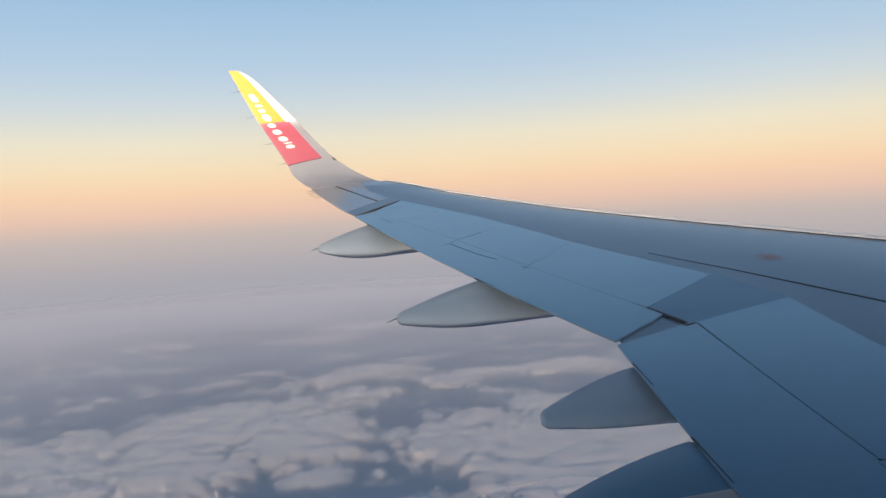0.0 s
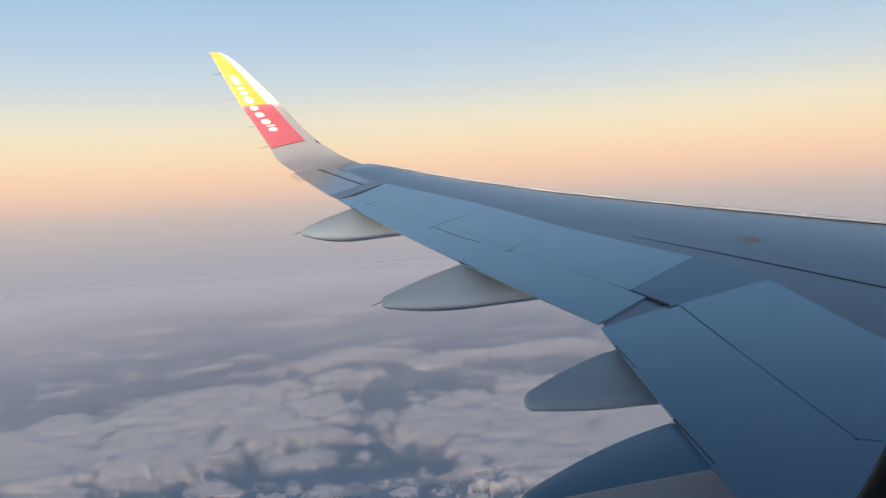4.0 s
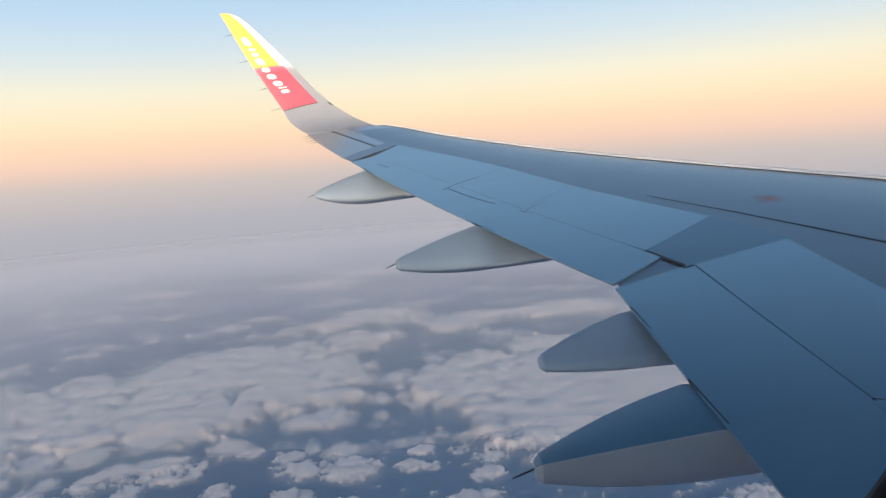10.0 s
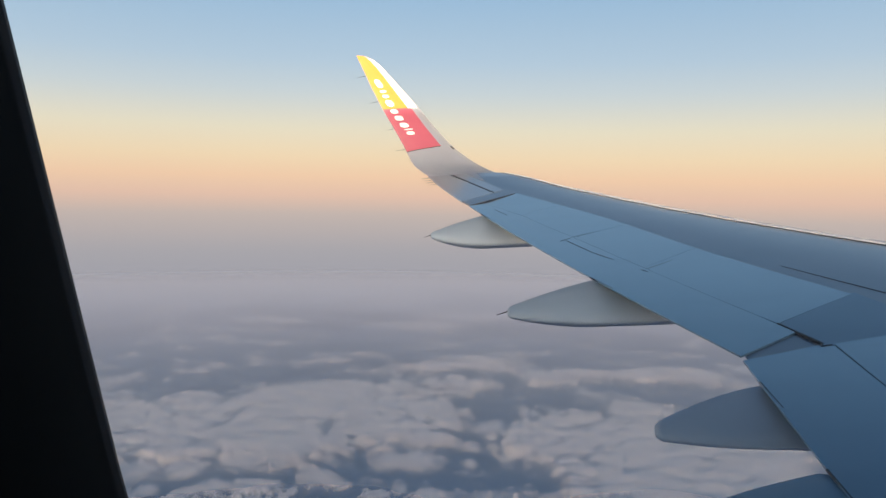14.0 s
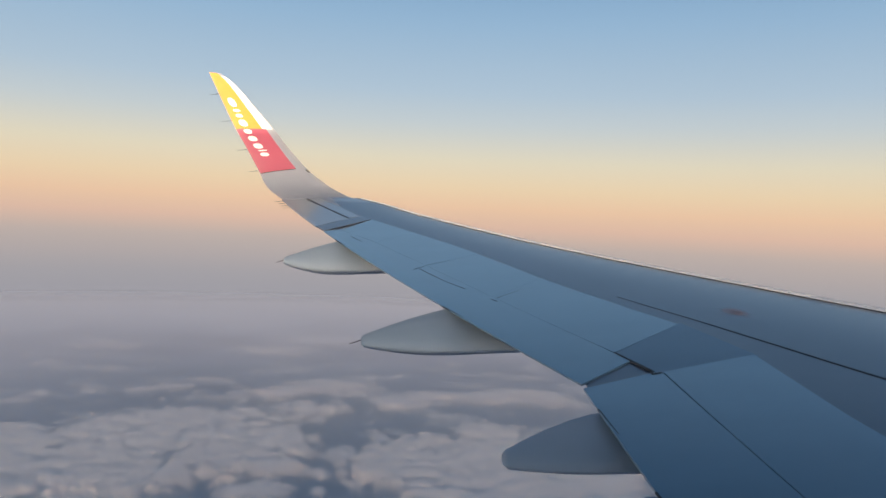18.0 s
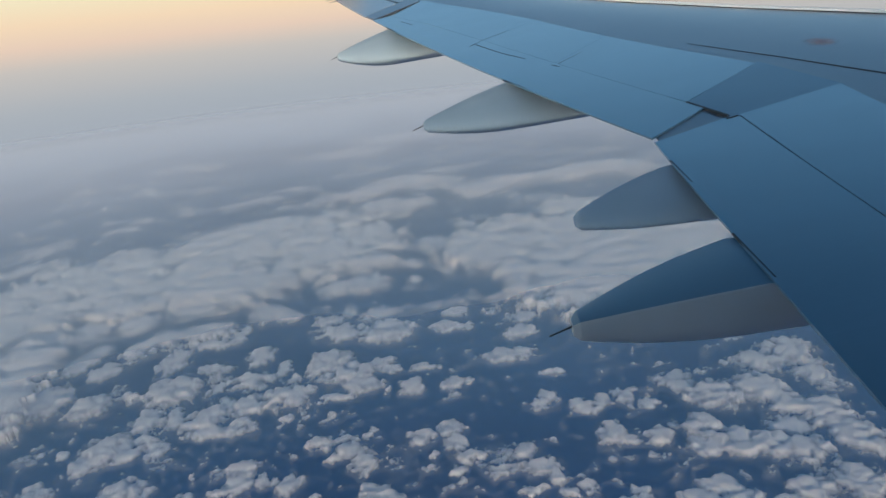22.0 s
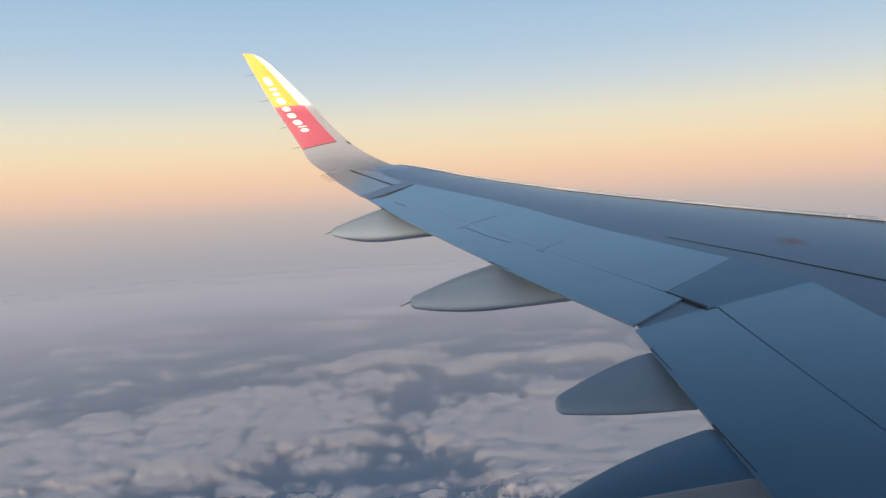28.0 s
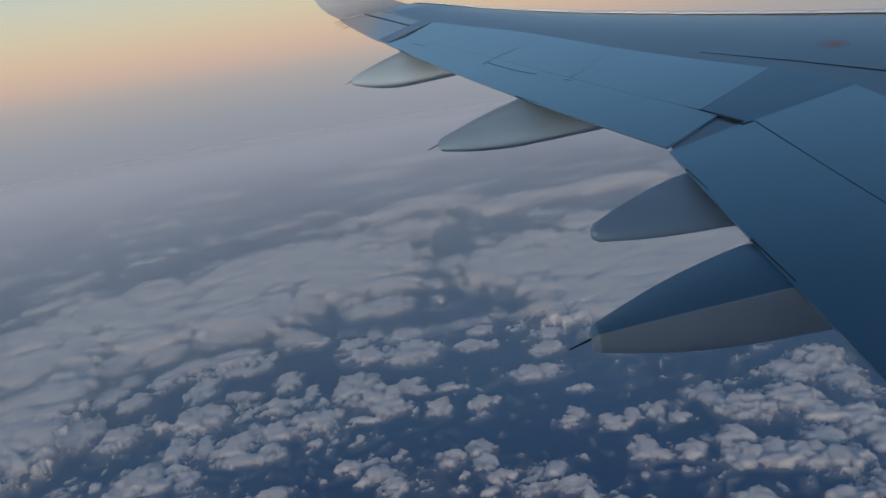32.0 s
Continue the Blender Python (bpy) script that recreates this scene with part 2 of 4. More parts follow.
def haze_material():
    """Distance haze painted on a flat sheet between the clouds and the eye: clear underneath, thick towards the
    distance.
    """
    m = bpy.data.materials.new("painted_haze")
    m.use_nodes = True
    n, l = m.node_tree.nodes, m.node_tree.links
    n.clear()
    out, mix = n.new("ShaderNodeOutputMaterial"), n.new("ShaderNodeMixShader")
    clear, glow = n.new("ShaderNodeBsdfTransparent"), n.new("ShaderNodeBsdfDiffuse")
    co, ln = n.new("ShaderNodeTexCoord"), n.new("ShaderNodeVectorMath")
    ln.operation = "LENGTH"
    l.new(co.outputs["Object"], ln.inputs[0])
    noi, mad = n.new("ShaderNodeTexNoise"), n.new("ShaderNodeMath")
    noi.inputs["Scale"].default_value, noi.inputs["Detail"].default_value = 0.0016, 4
    l.new(co.outputs["Object"], noi.inputs["Vector"])
    mad.operation = "MULTIPLY_ADD"
    mad.inputs[1].default_value = 900
    l.new(noi.outputs[0], mad.inputs[0])
    l.new(ln.outputs["Value"], mad.inputs[2])
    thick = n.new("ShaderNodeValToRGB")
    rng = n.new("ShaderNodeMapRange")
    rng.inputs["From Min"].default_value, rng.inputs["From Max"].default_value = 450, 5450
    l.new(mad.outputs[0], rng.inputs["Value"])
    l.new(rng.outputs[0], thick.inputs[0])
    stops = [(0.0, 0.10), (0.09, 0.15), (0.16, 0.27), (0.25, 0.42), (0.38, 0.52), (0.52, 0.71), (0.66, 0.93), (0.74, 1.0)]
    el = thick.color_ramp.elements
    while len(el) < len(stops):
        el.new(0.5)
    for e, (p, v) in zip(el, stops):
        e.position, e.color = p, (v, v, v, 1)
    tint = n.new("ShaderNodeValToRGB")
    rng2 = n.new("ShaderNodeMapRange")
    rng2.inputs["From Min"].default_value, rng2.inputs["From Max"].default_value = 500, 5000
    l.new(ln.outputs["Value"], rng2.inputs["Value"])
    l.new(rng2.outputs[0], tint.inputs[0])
    # haze colour set by distance: blue underneath, pale lilac far off
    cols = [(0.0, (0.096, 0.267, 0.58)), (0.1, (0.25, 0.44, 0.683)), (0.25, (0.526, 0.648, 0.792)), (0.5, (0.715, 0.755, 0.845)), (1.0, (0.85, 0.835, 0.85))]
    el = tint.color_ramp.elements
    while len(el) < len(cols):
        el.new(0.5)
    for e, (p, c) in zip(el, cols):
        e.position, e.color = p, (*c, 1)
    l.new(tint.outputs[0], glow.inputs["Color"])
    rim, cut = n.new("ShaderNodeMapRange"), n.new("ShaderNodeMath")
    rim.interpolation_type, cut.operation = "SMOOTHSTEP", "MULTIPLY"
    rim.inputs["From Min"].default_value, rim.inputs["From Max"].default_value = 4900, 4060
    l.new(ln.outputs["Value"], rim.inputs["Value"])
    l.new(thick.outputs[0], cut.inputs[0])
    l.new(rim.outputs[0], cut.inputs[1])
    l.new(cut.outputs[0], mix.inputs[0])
    l.new(clear.outputs[0], mix.inputs[1])
    l.new(glow.outputs[0], mix.inputs[2])
    l.new(mix.outputs[0], out.inputs["Surface"])
    return m


def pane_material():
    m = bpy.data.materials.new("acrylic_pane")
    m.use_nodes = True
    n, l = m.node_tree.nodes, m.node_tree.links
    n.clear()
    out, mix = n.new("ShaderNodeOutputMaterial"), n.new("ShaderNodeMixShader")
    clear, gloss, fr = n.new("ShaderNodeBsdfTransparent"), n.new("ShaderNodeBsdfGlossy"), n.new("ShaderNodeFresnel")
    clear.inputs["Color"].default_value = (0.99, 0.995, 1, 1)
    gloss.inputs["Roughness"].default_value = 0.03
    fr.inputs["IOR"].default_value = 1.2
    l.new(fr.outputs[0], mix.inputs[0])
    # breath, grease and fine scratches scatter a little of the daylight that falls on the pane
    film, veil, co, noi, rng = n.new("ShaderNodeBsdfTranslucent"), n.new("ShaderNodeMixShader"), n.new("ShaderNodeTexCoord"), n.new("ShaderNodeTexNoise"), n.new("ShaderNodeMapRange")
    film.inputs["Color"].default_value = (0.85, 0.85, 0.85, 1)
    noi.inputs["Scale"].default_value, noi.inputs["Detail"].default_value = 14, 3
    l.new(co.outputs["Object"], noi.inputs["Vector"])
    rng.interpolation_type = "SMOOTHSTEP"
    rng.inputs["From Min"].default_value, rng.inputs["From Max"].default_value = 0.32, 0.72
    rng.inputs["To Min"].default_value, rng.inputs["To Max"].default_value = 0.006, 0.030
    l.new(noi.outputs[0], rng.inputs["Value"])
    l.new(rng.outputs[0], veil.inputs[0])
    l.new(clear.outputs[0], veil.inputs[1])
    l.new(film.outputs[0], veil.inputs[2])
    l.new(veil.outputs[0], mix.inputs[1])
    l.new(gloss.outputs[0], mix.inputs[2])
    l.new(mix.outputs[0], out.inputs["Surface"])
    return m


# ---- mesh helpers ----
def mesh_object(name, verts, faces, material, parent=None, smooth=True, label=""):
    me = bpy.data.meshes.new(name)
    me.from_pydata([tuple(v) for v in verts], [], faces)
    me.materials.append(material)
    me.update()
    if smooth:
        me.shade_smooth()
        me.set_sharp_from_angle(angle=radians(35))
    ob = new(name, me)
    if parent:
        ob.parent = parent
    if label:
        ob["label"] = label
    return ob


def aircraft_thing(name, label, category, group="", kind=""):
    ob = new(name)
    ob.empty_display_size = 0.2
    ob.matrix_world = NOSE_UP
    return tagged(ob, label, category, group, kind)


def loft(rings, closed=True, caps=True):
    """Verts and faces of a skin over rings of equally many points."""
    k = len(rings[0])
    verts = [p for r in rings for p in r]
    faces = []
    for i in range(len(rings) - 1):
        for j in range(k if closed else k - 1):
            a, b = i * k + j, i * k + (j + 1) % k
            faces.append((a, b, b + k, a + k))
    if caps and closed:
        faces.append(tuple(range(k - 1, -1, -1)))
        faces.append(tuple((len(rings) - 1) * k + j for j in range(k)))
    return verts, faces


def rod(name, a, b, r, material, parent, r2=None, n=8):
    a, b = Vector(a), Vector(b)
    q = (b - a).to_track_quat("Z", "Y")
    rings = []
    for c, s in ((a, r), (b, r if r2 is None else r2)):
        rings.append([c + q @ Vector((s * math.cos(2 * math.pi * i / n), s * math.sin(2 * math.pi * i / n), 0)) for i in range(n)])
    return mesh_object(name, *loft(rings), material, parent)


# ---- noise on arrays ----
def lattice(ix, iy, seed):
    h = (ix.astype(np.int64) * 374761393 + iy.astype(np.int64) * 668265263 + seed * 1442695041) & 0xFFFFFFFF
    h = ((h ^ (h >> 13)) * 1274126177) & 0xFFFFFFFF
    return ((h ^ (h >> 16)) & 0xFFFF) / 65535.0


def wave(x, y, seed=0):
    """Smooth noise from -1 to 1."""
    ix, iy = np.floor(x), np.floor(y)
    fx, fy = x - ix, y - iy
    total = 0.0
    sx, sy = fx * fx * fx * (fx * (fx * 6 - 15) + 10), fy * fy * fy * (fy * (fy * 6 - 15) + 10)
    corner = []
    for dx in (0, 1):
        for dy in (0, 1):
            a = lattice(ix + dx, iy + dy, seed) * 2 * math.pi
            corner.append(np.cos(a) * (fx - dx) + np.sin(a) * (fy - dy))
    total = (corner[0] * (1 - sy) + corner[1] * sy) * (1 - sx) + (corner[2] * (1 - sy) + corner[3] * sy) * sx
    return total * 1.5


def fbm(x, y, seed=0, octaves=4, gain=0.5):
    out, amp = 0.0, 1.0
    for o in range(octaves):
        out = out + amp * wave(x, y, seed + 17 * o)
        x, y, amp = x * 2.03 + 5.1, y * 2.03 + 1.7, amp * gain
    return out


# ---- sea, clouds and haze ----
DECK = -500.0


def disc(name, radius, z, material, rings=40, seg=96):
    rad = [0.0] + [radius * (i / rings) ** 1.5 for i in range(1, rings + 1)]
    verts = [(0, 0, z)] + [(r * math.cos(2 * math.pi * j / seg), r * math.sin(2 * math.pi * j / seg), z) for r in rad[1:] for j in range(seg)]
    faces = [(0, 1 + j, 1 + (j + 1) % seg) for j in range(seg)]
    for i in range(rings - 1):
        for j in range(seg):
            a, b = 1 + i * seg + j, 1 + i * seg + (j + 1) % seg
            faces.append((a, a + seg, b + seg, b))
    return mesh_object(name, verts, faces, material, smooth=False)


sea = disc("water", 4750, DECK - 45, sea_material())
tagged(sea, "dark blue open sea far below the clouds", "sea", kind="structure")

# cloud places over the sea: east, north, half width, half depth
BANKS = [(-870, 1470, 129, 163), (-880, 1355, 80, 143), (-795, 1545, 119, 152), (-915, 1675, 39, 51), (-670, 1580, 119, 176), (-775, 1750, 67, 53),
    (-570, 1625, 120, 205), (-535, 1805, 100, 119), (-415, 1695, 122, 217), (-375, 1870, 151, 114), (-225, 1670, 109, 147), (-190, 1545, 73, 55),
    (-425, 1485, 100, 106), (-525, 1450, 80, 81), (-645, 1405, 79, 71), (-740, 1135, 68, 173), (-725, 1020, 80, 110), (105, 1560, 121, 105), (155,
    1665, 81, 91), (230, 1530, 140, 178), (350, 1505, 140, 236), (180, 1345, 76, 109), (265, 1285, 81, 132)]
BANKS_FAR = [(485, 1515, 103, 129), (315, 1810, 85, 70), (435, 1690, 130, 96), (455, 1355, 93, 132), (-135, 2000, 103, 83), (-225, 2200, 81, 76),
    (-100, 2285, 119, 81), (105, 2080, 69, 61), (180, 2170, 98, 59), (365, 2175, 121, 60), (505, 2205, 120, 78)]
STREAKS = [(-1020, 2565, 39, 54), (-1260, 2695, 57, 48), (-905, 2945, 84, 68), (-535, 2260, 50, 40), (-345, 2945, 166, 92), (-175, 3220, 226, 108),
    (-1295, 3665, 163, 104), (-1485, 3140, 104, 64), (-995, 3015, 62, 57), (-1040, 1935, 43, 60), (-995, 1785, 71, 34), (255, 2225, 72, 39), (-660,
    1835, 21, 34), (-580, 3700, 189, 102), (-1040, 1735, 52, 33)]
PUFFS_NORTH = [(-225, 1410, 37, 40), (-165, 1420, 44, 48), (-40, 1650, 48, 53), (-80, 1520, 28, 31), (-70, 1425, 16, 20), (-5, 1465, 17, 21), (50,
    1770, 26, 50), (-340, 1305, 39, 36), (-295, 1280, 25, 23), (-500, 1365, 56, 39), (-590, 1315, 43, 44), (-670, 1305, 44, 60), (-510, 1240, 39, 34),
    (-435, 1245, 48, 42), (-375, 1225, 17, 35), (-410, 1195, 49, 21), (-225, 1245, 27, 22), (-190, 1280, 15, 23), (-130, 1255, 37, 30), (-195, 1185,
    41, 32), (-115, 1175, 48, 41)]
PUFFS_WEST = [(-545, 1200, 31, 40), (-740, 1275, 41, 47), (-620, 1210, 25, 30), (-630, 1160, 29, 36), (-575, 1125, 27, 32), (-465, 1145, 23, 44),
    (-490, 1120, 10, 19), (-385, 1095, 28, 20), (-435, 1030, 46, 44), (-370, 1030, 12, 18), (-625, 1035, 40, 48), (-550, 1010, 38, 37), (-605, 1045,
    18, 22), (-445, 945, 26, 30), (-405, 950, 18, 28), (-375, 925, 20, 27), (-355, 940, 26, 41), (-340, 970, 21, 23), (-305, 965, 26, 30), (-335, 900,
    38, 16), (-305, 910, 21, 22)]
PUFFS_MIDDLE = [(-320, 1125, 24, 37), (-275, 1075, 16, 30), (-315, 1040, 36, 24), (-250, 980, 37, 34), (-200, 1070, 38, 46), (-165, 1035, 45, 33),
    (-125, 1055, 24, 22), (-100, 1035, 18, 12), (-145, 995, 33, 25), (-185, 965, 29, 10), (-70, 975, 18, 30), (-55, 1030, 21, 10), (-10, 970, 18, 16),
    (10, 980, 9, 11), (-105, 970, 7, 10), (0, 1235, 23, 21), (-20, 1175, 30, 17), (15, 1170, 22, 14), (80, 1045, 42, 24), (45, 1045, 16, 14), (115,
    1180, 27, 22)]
PUFFS_NEAR = [(-475, 880, 33, 35), (-490, 845, 24, 28), (-445, 865, 24, 21), (-430, 895, 30, 21), (-405, 870, 13, 20), (-535, 875, 11, 13), (-60, 840,
    20, 18), (-20, 850, 18, 22), (-15, 815, 16, 13), (-5, 785, 16, 19), (-15, 760, 12, 8), (-40, 800, 8, 9), (15, 790, 10, 10), (-185, 845, 23, 17),
    (-150, 850, 24, 11), (-125, 860, 10, 11), (-145, 820, 22, 17), (-125, 790, 16, 21), (-160, 810, 12, 10), (-185, 910, 11, 13), (-240, 920, 12, 6)]
PUFFS_LOW = [(-275, 805, 21, 20), (-275, 775, 19, 13), (-245, 775, 13, 12), (-215, 765, 17, 20), (-290, 760, 21, 13), (-335, 750, 14, 19), (-420, 780,
    26, 24), (-435, 765, 22, 16), (-390, 770, 16, 14), (-530, 790, 27, 23), (-115, 740, 19, 12), (-105, 715, 30, 18), (-145, 710, 26, 10), (-345, 800,
    6, 9), (-185, 730, 9, 11), (65, 785, 21, 16), (40, 750, 24, 14), (80, 750, 23, 19), (95, 720, 16, 15), (130, 705, 12, 13), (105, 700, 12, 9)]
PUFFS_EAST = [(115, 905, 17, 20), (100, 890, 18, 12), (155, 875, 23, 16), (185, 885, 13, 18), (160, 860, 29, 9), (215, 885, 14, 26), (240, 865, 18,
    10), (180, 805, 19, 25), (195, 785, 18, 12), (230, 785, 18, 22), (290, 930, 24, 15), (330, 940, 11, 10), (370, 950, 10, 14), (290, 900, 19, 19),
    (325, 870, 38, 31), (380, 870, 38, 37), (400, 830, 33, 38), (415, 945, 37, 32), (465, 965, 37, 45), (105, 1125, 28, 23), (130, 975, 19, 12)]
PUFFS_SOUTH = [(285, 795, 26, 26), (310, 760, 34, 26), (350, 745, 30, 26), (380, 735, 30, 29), (275, 755, 28, 17), (385, 780, 28, 18), (435, 800, 32,
    39), (260, 685, 28, 18), (230, 670, 19, 14), (245, 655, 28, 17), (280, 660, 21, 22), (285, 640, 16, 12), (350, 660, 25, 25), (315, 635, 21, 16),
    (445, 750, 30, 36), (405, 665, 27, 38), (145, 670, 12, 10), (170, 670, 23, 14), (185, 690, 9, 8), (470, 895, 28, 40), (65, 705, 15, 7)]
PUFFS = (PUFFS_NORTH, PUFFS_WEST, PUFFS_MIDDLE, PUFFS_NEAR, PUFFS_LOW, PUFFS_EAST, PUFFS_SOUTH)


def lumps(x, y, seed):
    """Rounded heads packed side by side: 1 on a head's top, 0 in the creases."""
    ix, iy = np.floor(x), np.floor(y)
    best = np.full(x.shape, 9.0)
    for dx in (-1, 0, 1):
        for dy in (-1, 0, 1):
            cx, cy = ix + dx, iy + dy
            px = cx + 0.1 + 0.8 * lattice(cx, cy, seed)
            py = cy + 0.1 + 0.8 * lattice(cx, cy, seed + 71)
            best = np.minimum(best, (x - px) ** 2 + (y - py) ** 2)
    return np.clip(1 - best / 0.9, 0, 1) ** 0.8


def cloud_cover(x, y):
    """How thick the cloud is over each place, how large the heap is that it belongs to, and its kind: 0 bank, 1 streak, 2 puff."""
    ax, ay = 9 * fbm(x / 34, y / 34, 3, 5, 0.6), 9 * fbm(x / 34, y / 34, 9, 5, 0.6)
    cover, size, kind = np.full(x.shape, -1.4), np.full(x.shape, 24.0), np.full(x.shape, 2)
    groups = [(BANKS, 0.34, 0, 2.2), (BANKS_FAR, 0.06, 0, 2.6), (STREAKS, -0.02, 1, 2.0)] + [(rows, 0.0, 2, 1.0) for rows in PUFFS]
    for rows, lift, which, bend in groups:
        for cx, cy, w, d in rows:
            near = (np.abs(x - cx) < 2.0 * w + 25) & (np.abs(y - cy) < 2.2 * d + 25)
            dx, dy = x[near] + bend * ax[near] - cx, y[near] + bend * ay[near] - cy
            dy = np.where(dy < 0, dy / 1.25, dy / 0.95)      # a heap has a crisp head and a frayed foot
            v = 1 - (dx / w) ** 2 - (dy / d) ** 2 + lift
            if which == 1:
                v = np.minimum(v, 0.45)
            old, s, what = cover[near], size[near], kind[near]
            up = v > old
            s[up], what[up] = min(w, d), which
            both = np.clip(0.5 + 0.5 * (v - old) / 0.5, 0, 1)
            cover[near] = old * (1 - both) + v * both + 0.22 * both * (1 - both)
            size[near], kind[near] = s, what
    cover = np.clip(cover, -1.4, 0.80)
    far = np.hypot(x, y)
    east = np.arctan2(x, y)
    # beyond the listed heaps the same sky goes on
    outside = np.clip((np.abs(east + 0.04) - 0.56) / 0.1, 0, 1)
    more = 1.3 * fbm(x / 130, y / 130, 31, 4) - 0.25 - 1.2 * (1 - outside)
    size[more > cover], kind[more > cover] = 45, 2
    cover = np.maximum(cover, np.clip(more, -1.4, 0.8))
    crumbs = np.clip(1.0 * fbm(x / 19, y / 19, 81, 2) - 0.74 + 0.45 * fbm(x / 200, y / 200, 83, 2) - np.clip((far - 900) / 900, 0, 1), -1.4, 0.2)
    size[crumbs > cover], kind[crumbs > cover] = 9, 2
    cover = np.maximum(cover, crumbs)
    wisps = np.clip(1.1 * fbm((x + 0.2 * y) / 190, (y - 0.2 * x) / 120, 97, 5, 0.66) - 0.50 - np.abs(far - 2300) / 3200, -1.4, 0.55)
    kind[wisps > cover] = 1
    return np.maximum(cover, wisps), np.clip(size, 9, 80), kind


def cloud_sheets(az0, az1, n_az, down0, down1, n_r, named):
    az = np.radians(np.linspace(az0, az1, n_az))
    rad = -DECK / np.tan(np.radians(np.linspace(down0, down1, n_r)))
    a, r = np.meshgrid(az, rad, indexing="ij")
    x, y = r * np.sin(a), r * np.cos(a)
    dens, size, kind = cloud_cover(x, y)
    some = dens > -1.1
    sx, sy = x[some] + 4 * wave(x[some] / 13, y[some] / 13, 61), y[some] + 4 * wave(x[some] / 13, y[some] / 13, 62)
    big, mid, small = lumps(sx / 17, sy / 17, 51), lumps(sx / 8.5, sy / 8.5, 52), lumps(sx / 4.2, sy / 4.2, 53)
    broad, heads, knobs = lumps(sx / 120, sy / 110, 54), lumps(sx / 56, sy / 56, 55), lumps(sx / 27, sy / 29, 56)
    puff = (kind[some] == 2) * np.clip(1.9 - r[some] / 1200, 0.1, 1)
    calm = (kind[some] == 0) * 1.0
    ragged = fbm(sx / 26, sy / 24, 41, 5, 0.66)
    d = dens[some] + puff * (0.75 * (big - 0.66) + 0.50 * (mid - 0.66) + 0.26 * (small - 0.66)) + (1 - puff) * (0.90 * (heads - 0.60) + 0.55 * (knobs - 0.60) + 0.20 * (big - 0.60))
    d = d + 0.34 * ragged + calm * (0.50 * fbm(sx / 110, sy / 85, 45, 5, 0.6) + 0.25 * (broad - 0.55))
    dens = np.full(x.shape, -1.4)
    dens[some] = d
    body = np.sqrt(np.clip(d + 0.1, 0, 1.1))
    z = np.full(x.shape, DECK - 15.0)
    z[some] = DECK - 18 + body * (0.30 * np.minimum(size[some], 40) + puff * (4.0 * big + 1.2 * mid + 0.3 * small) + calm * (12.0 * heads + 3.6 * knobs) + (1 - puff) * (1 - calm) * (3.0 * heads + 1.8 * knobs) + (1 - puff) * 0.7 * big)
    keep = dens > -0.75
    full = keep[:-1, :-1] | keep[1:, :-1] | keep[1:, 1:] | keep[:-1, 1:]
    idx = np.arange(n_az * n_r).reshape(n_az, n_r)
    for which, (name, label) in enumerate(named):
        i, j = np.nonzero(full & (kind[:-1, :-1] == which)) if len(named) > 1 else np.nonzero(full)
        quads = np.stack([idx[i, j], idx[i + 1, j], idx[i + 1, j + 1], idx[i, j + 1]], 1)
        used, inv = np.unique(quads.ravel(), return_inverse=True)
        co = np.stack([x.ravel(), y.ravel(), z.ravel()], 1)[used]
        me = bpy.data.meshes.new(name)
        me.vertices.add(len(co))
        me.vertices.foreach_set("co", co.astype(np.float32).ravel())
        me.loops.add(len(inv))
        me.loops.foreach_set("vertex_index", inv.astype(np.int32).ravel())
        me.polygons.add(len(quads))
        me.polygons.foreach_set("loop_start", np.arange(0, len(inv), 4, dtype=np.int32))
        me.update(calc_edges=True)
        me.shade_smooth()
        at = me.attributes.new("cloud_thickness", "FLOAT", "POINT")
        at.data.foreach_set("value", dens.ravel()[used].astype(np.float32))
        me.materials.append(CLOUD)
        me.validate()
        tagged(new(name, me), label, "clouds", kind="stuff")


CLOUD = cloud_material()
cloud_sheets(-54, 54, 1150, 46.5, 6.6, 480, (("cloud_bank", "broad flat banks of pale lilac-white cloud over the sea"), ("cloud_streaks", "thin streaks of white cloud in the hazy distance"),
                                             ("cumulus_clouds", "scattered small white cumulus puffs over dark blue sea")))
cloud_sheets(54.1, 305.9, 520, 40, 6.6, 120, (("cumulus_clouds", "scattered white cumulus clouds over the sea"),))

# one flat sheet carries the painted haze
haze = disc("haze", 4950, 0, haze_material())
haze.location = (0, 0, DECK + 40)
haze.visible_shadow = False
tagged(haze, "flat sheet over the clouds with pale lilac distance haze painted on it", "haze", kind="structure")


# ---- wing shape ----
def root_height(y):
    s = y - 1.98
    return 0.079 * s + 0.004 * s * s


def x_te(y):
    return -0.297 * (y - 6.4) if y > 6.4 else 0.06 * (y - 6.4)


def x_le(y):
    return 3.04 - 0.543 * (y - 8.2) - 0.12 * max(0.0, y - 15.3) ** 2


def camber(u):
    """Height of the upper skin over the trailing edge, in chords; u runs from trailing to leading edge."""
    if u < 0.965:
        return 0.010 * math.sin(math.pi * u / 1.93)
    v = (u - 0.965) / 0.035
    return 0.010 - 0.028 * v ** 2


def droop(y):
    """How far the forward skin bends down to the leading edge."""
    pts = [(1.5, 0.03), (8.8, 0.04), (12.0, 0.07), (14.5, 0.066), (16.3, 0.02), (18.0, 0.02)]
    for (ya, a), (yb, b) in zip(pts, pts[1:]):
        if y <= yb:
            return a + (b - a) * (y - ya) / (yb - ya)
    return 0.02


def skin(x, y, off=0.0):
    c = x_le(y) - x_te(y)
    u = min(max((x - x_te(y)) / c, 0), 1)
    return Vector((x, y, root_height(y) + camber(u) * c - droop(y) * max(0, (u - 0.55) / 0.41) ** 2 + off))


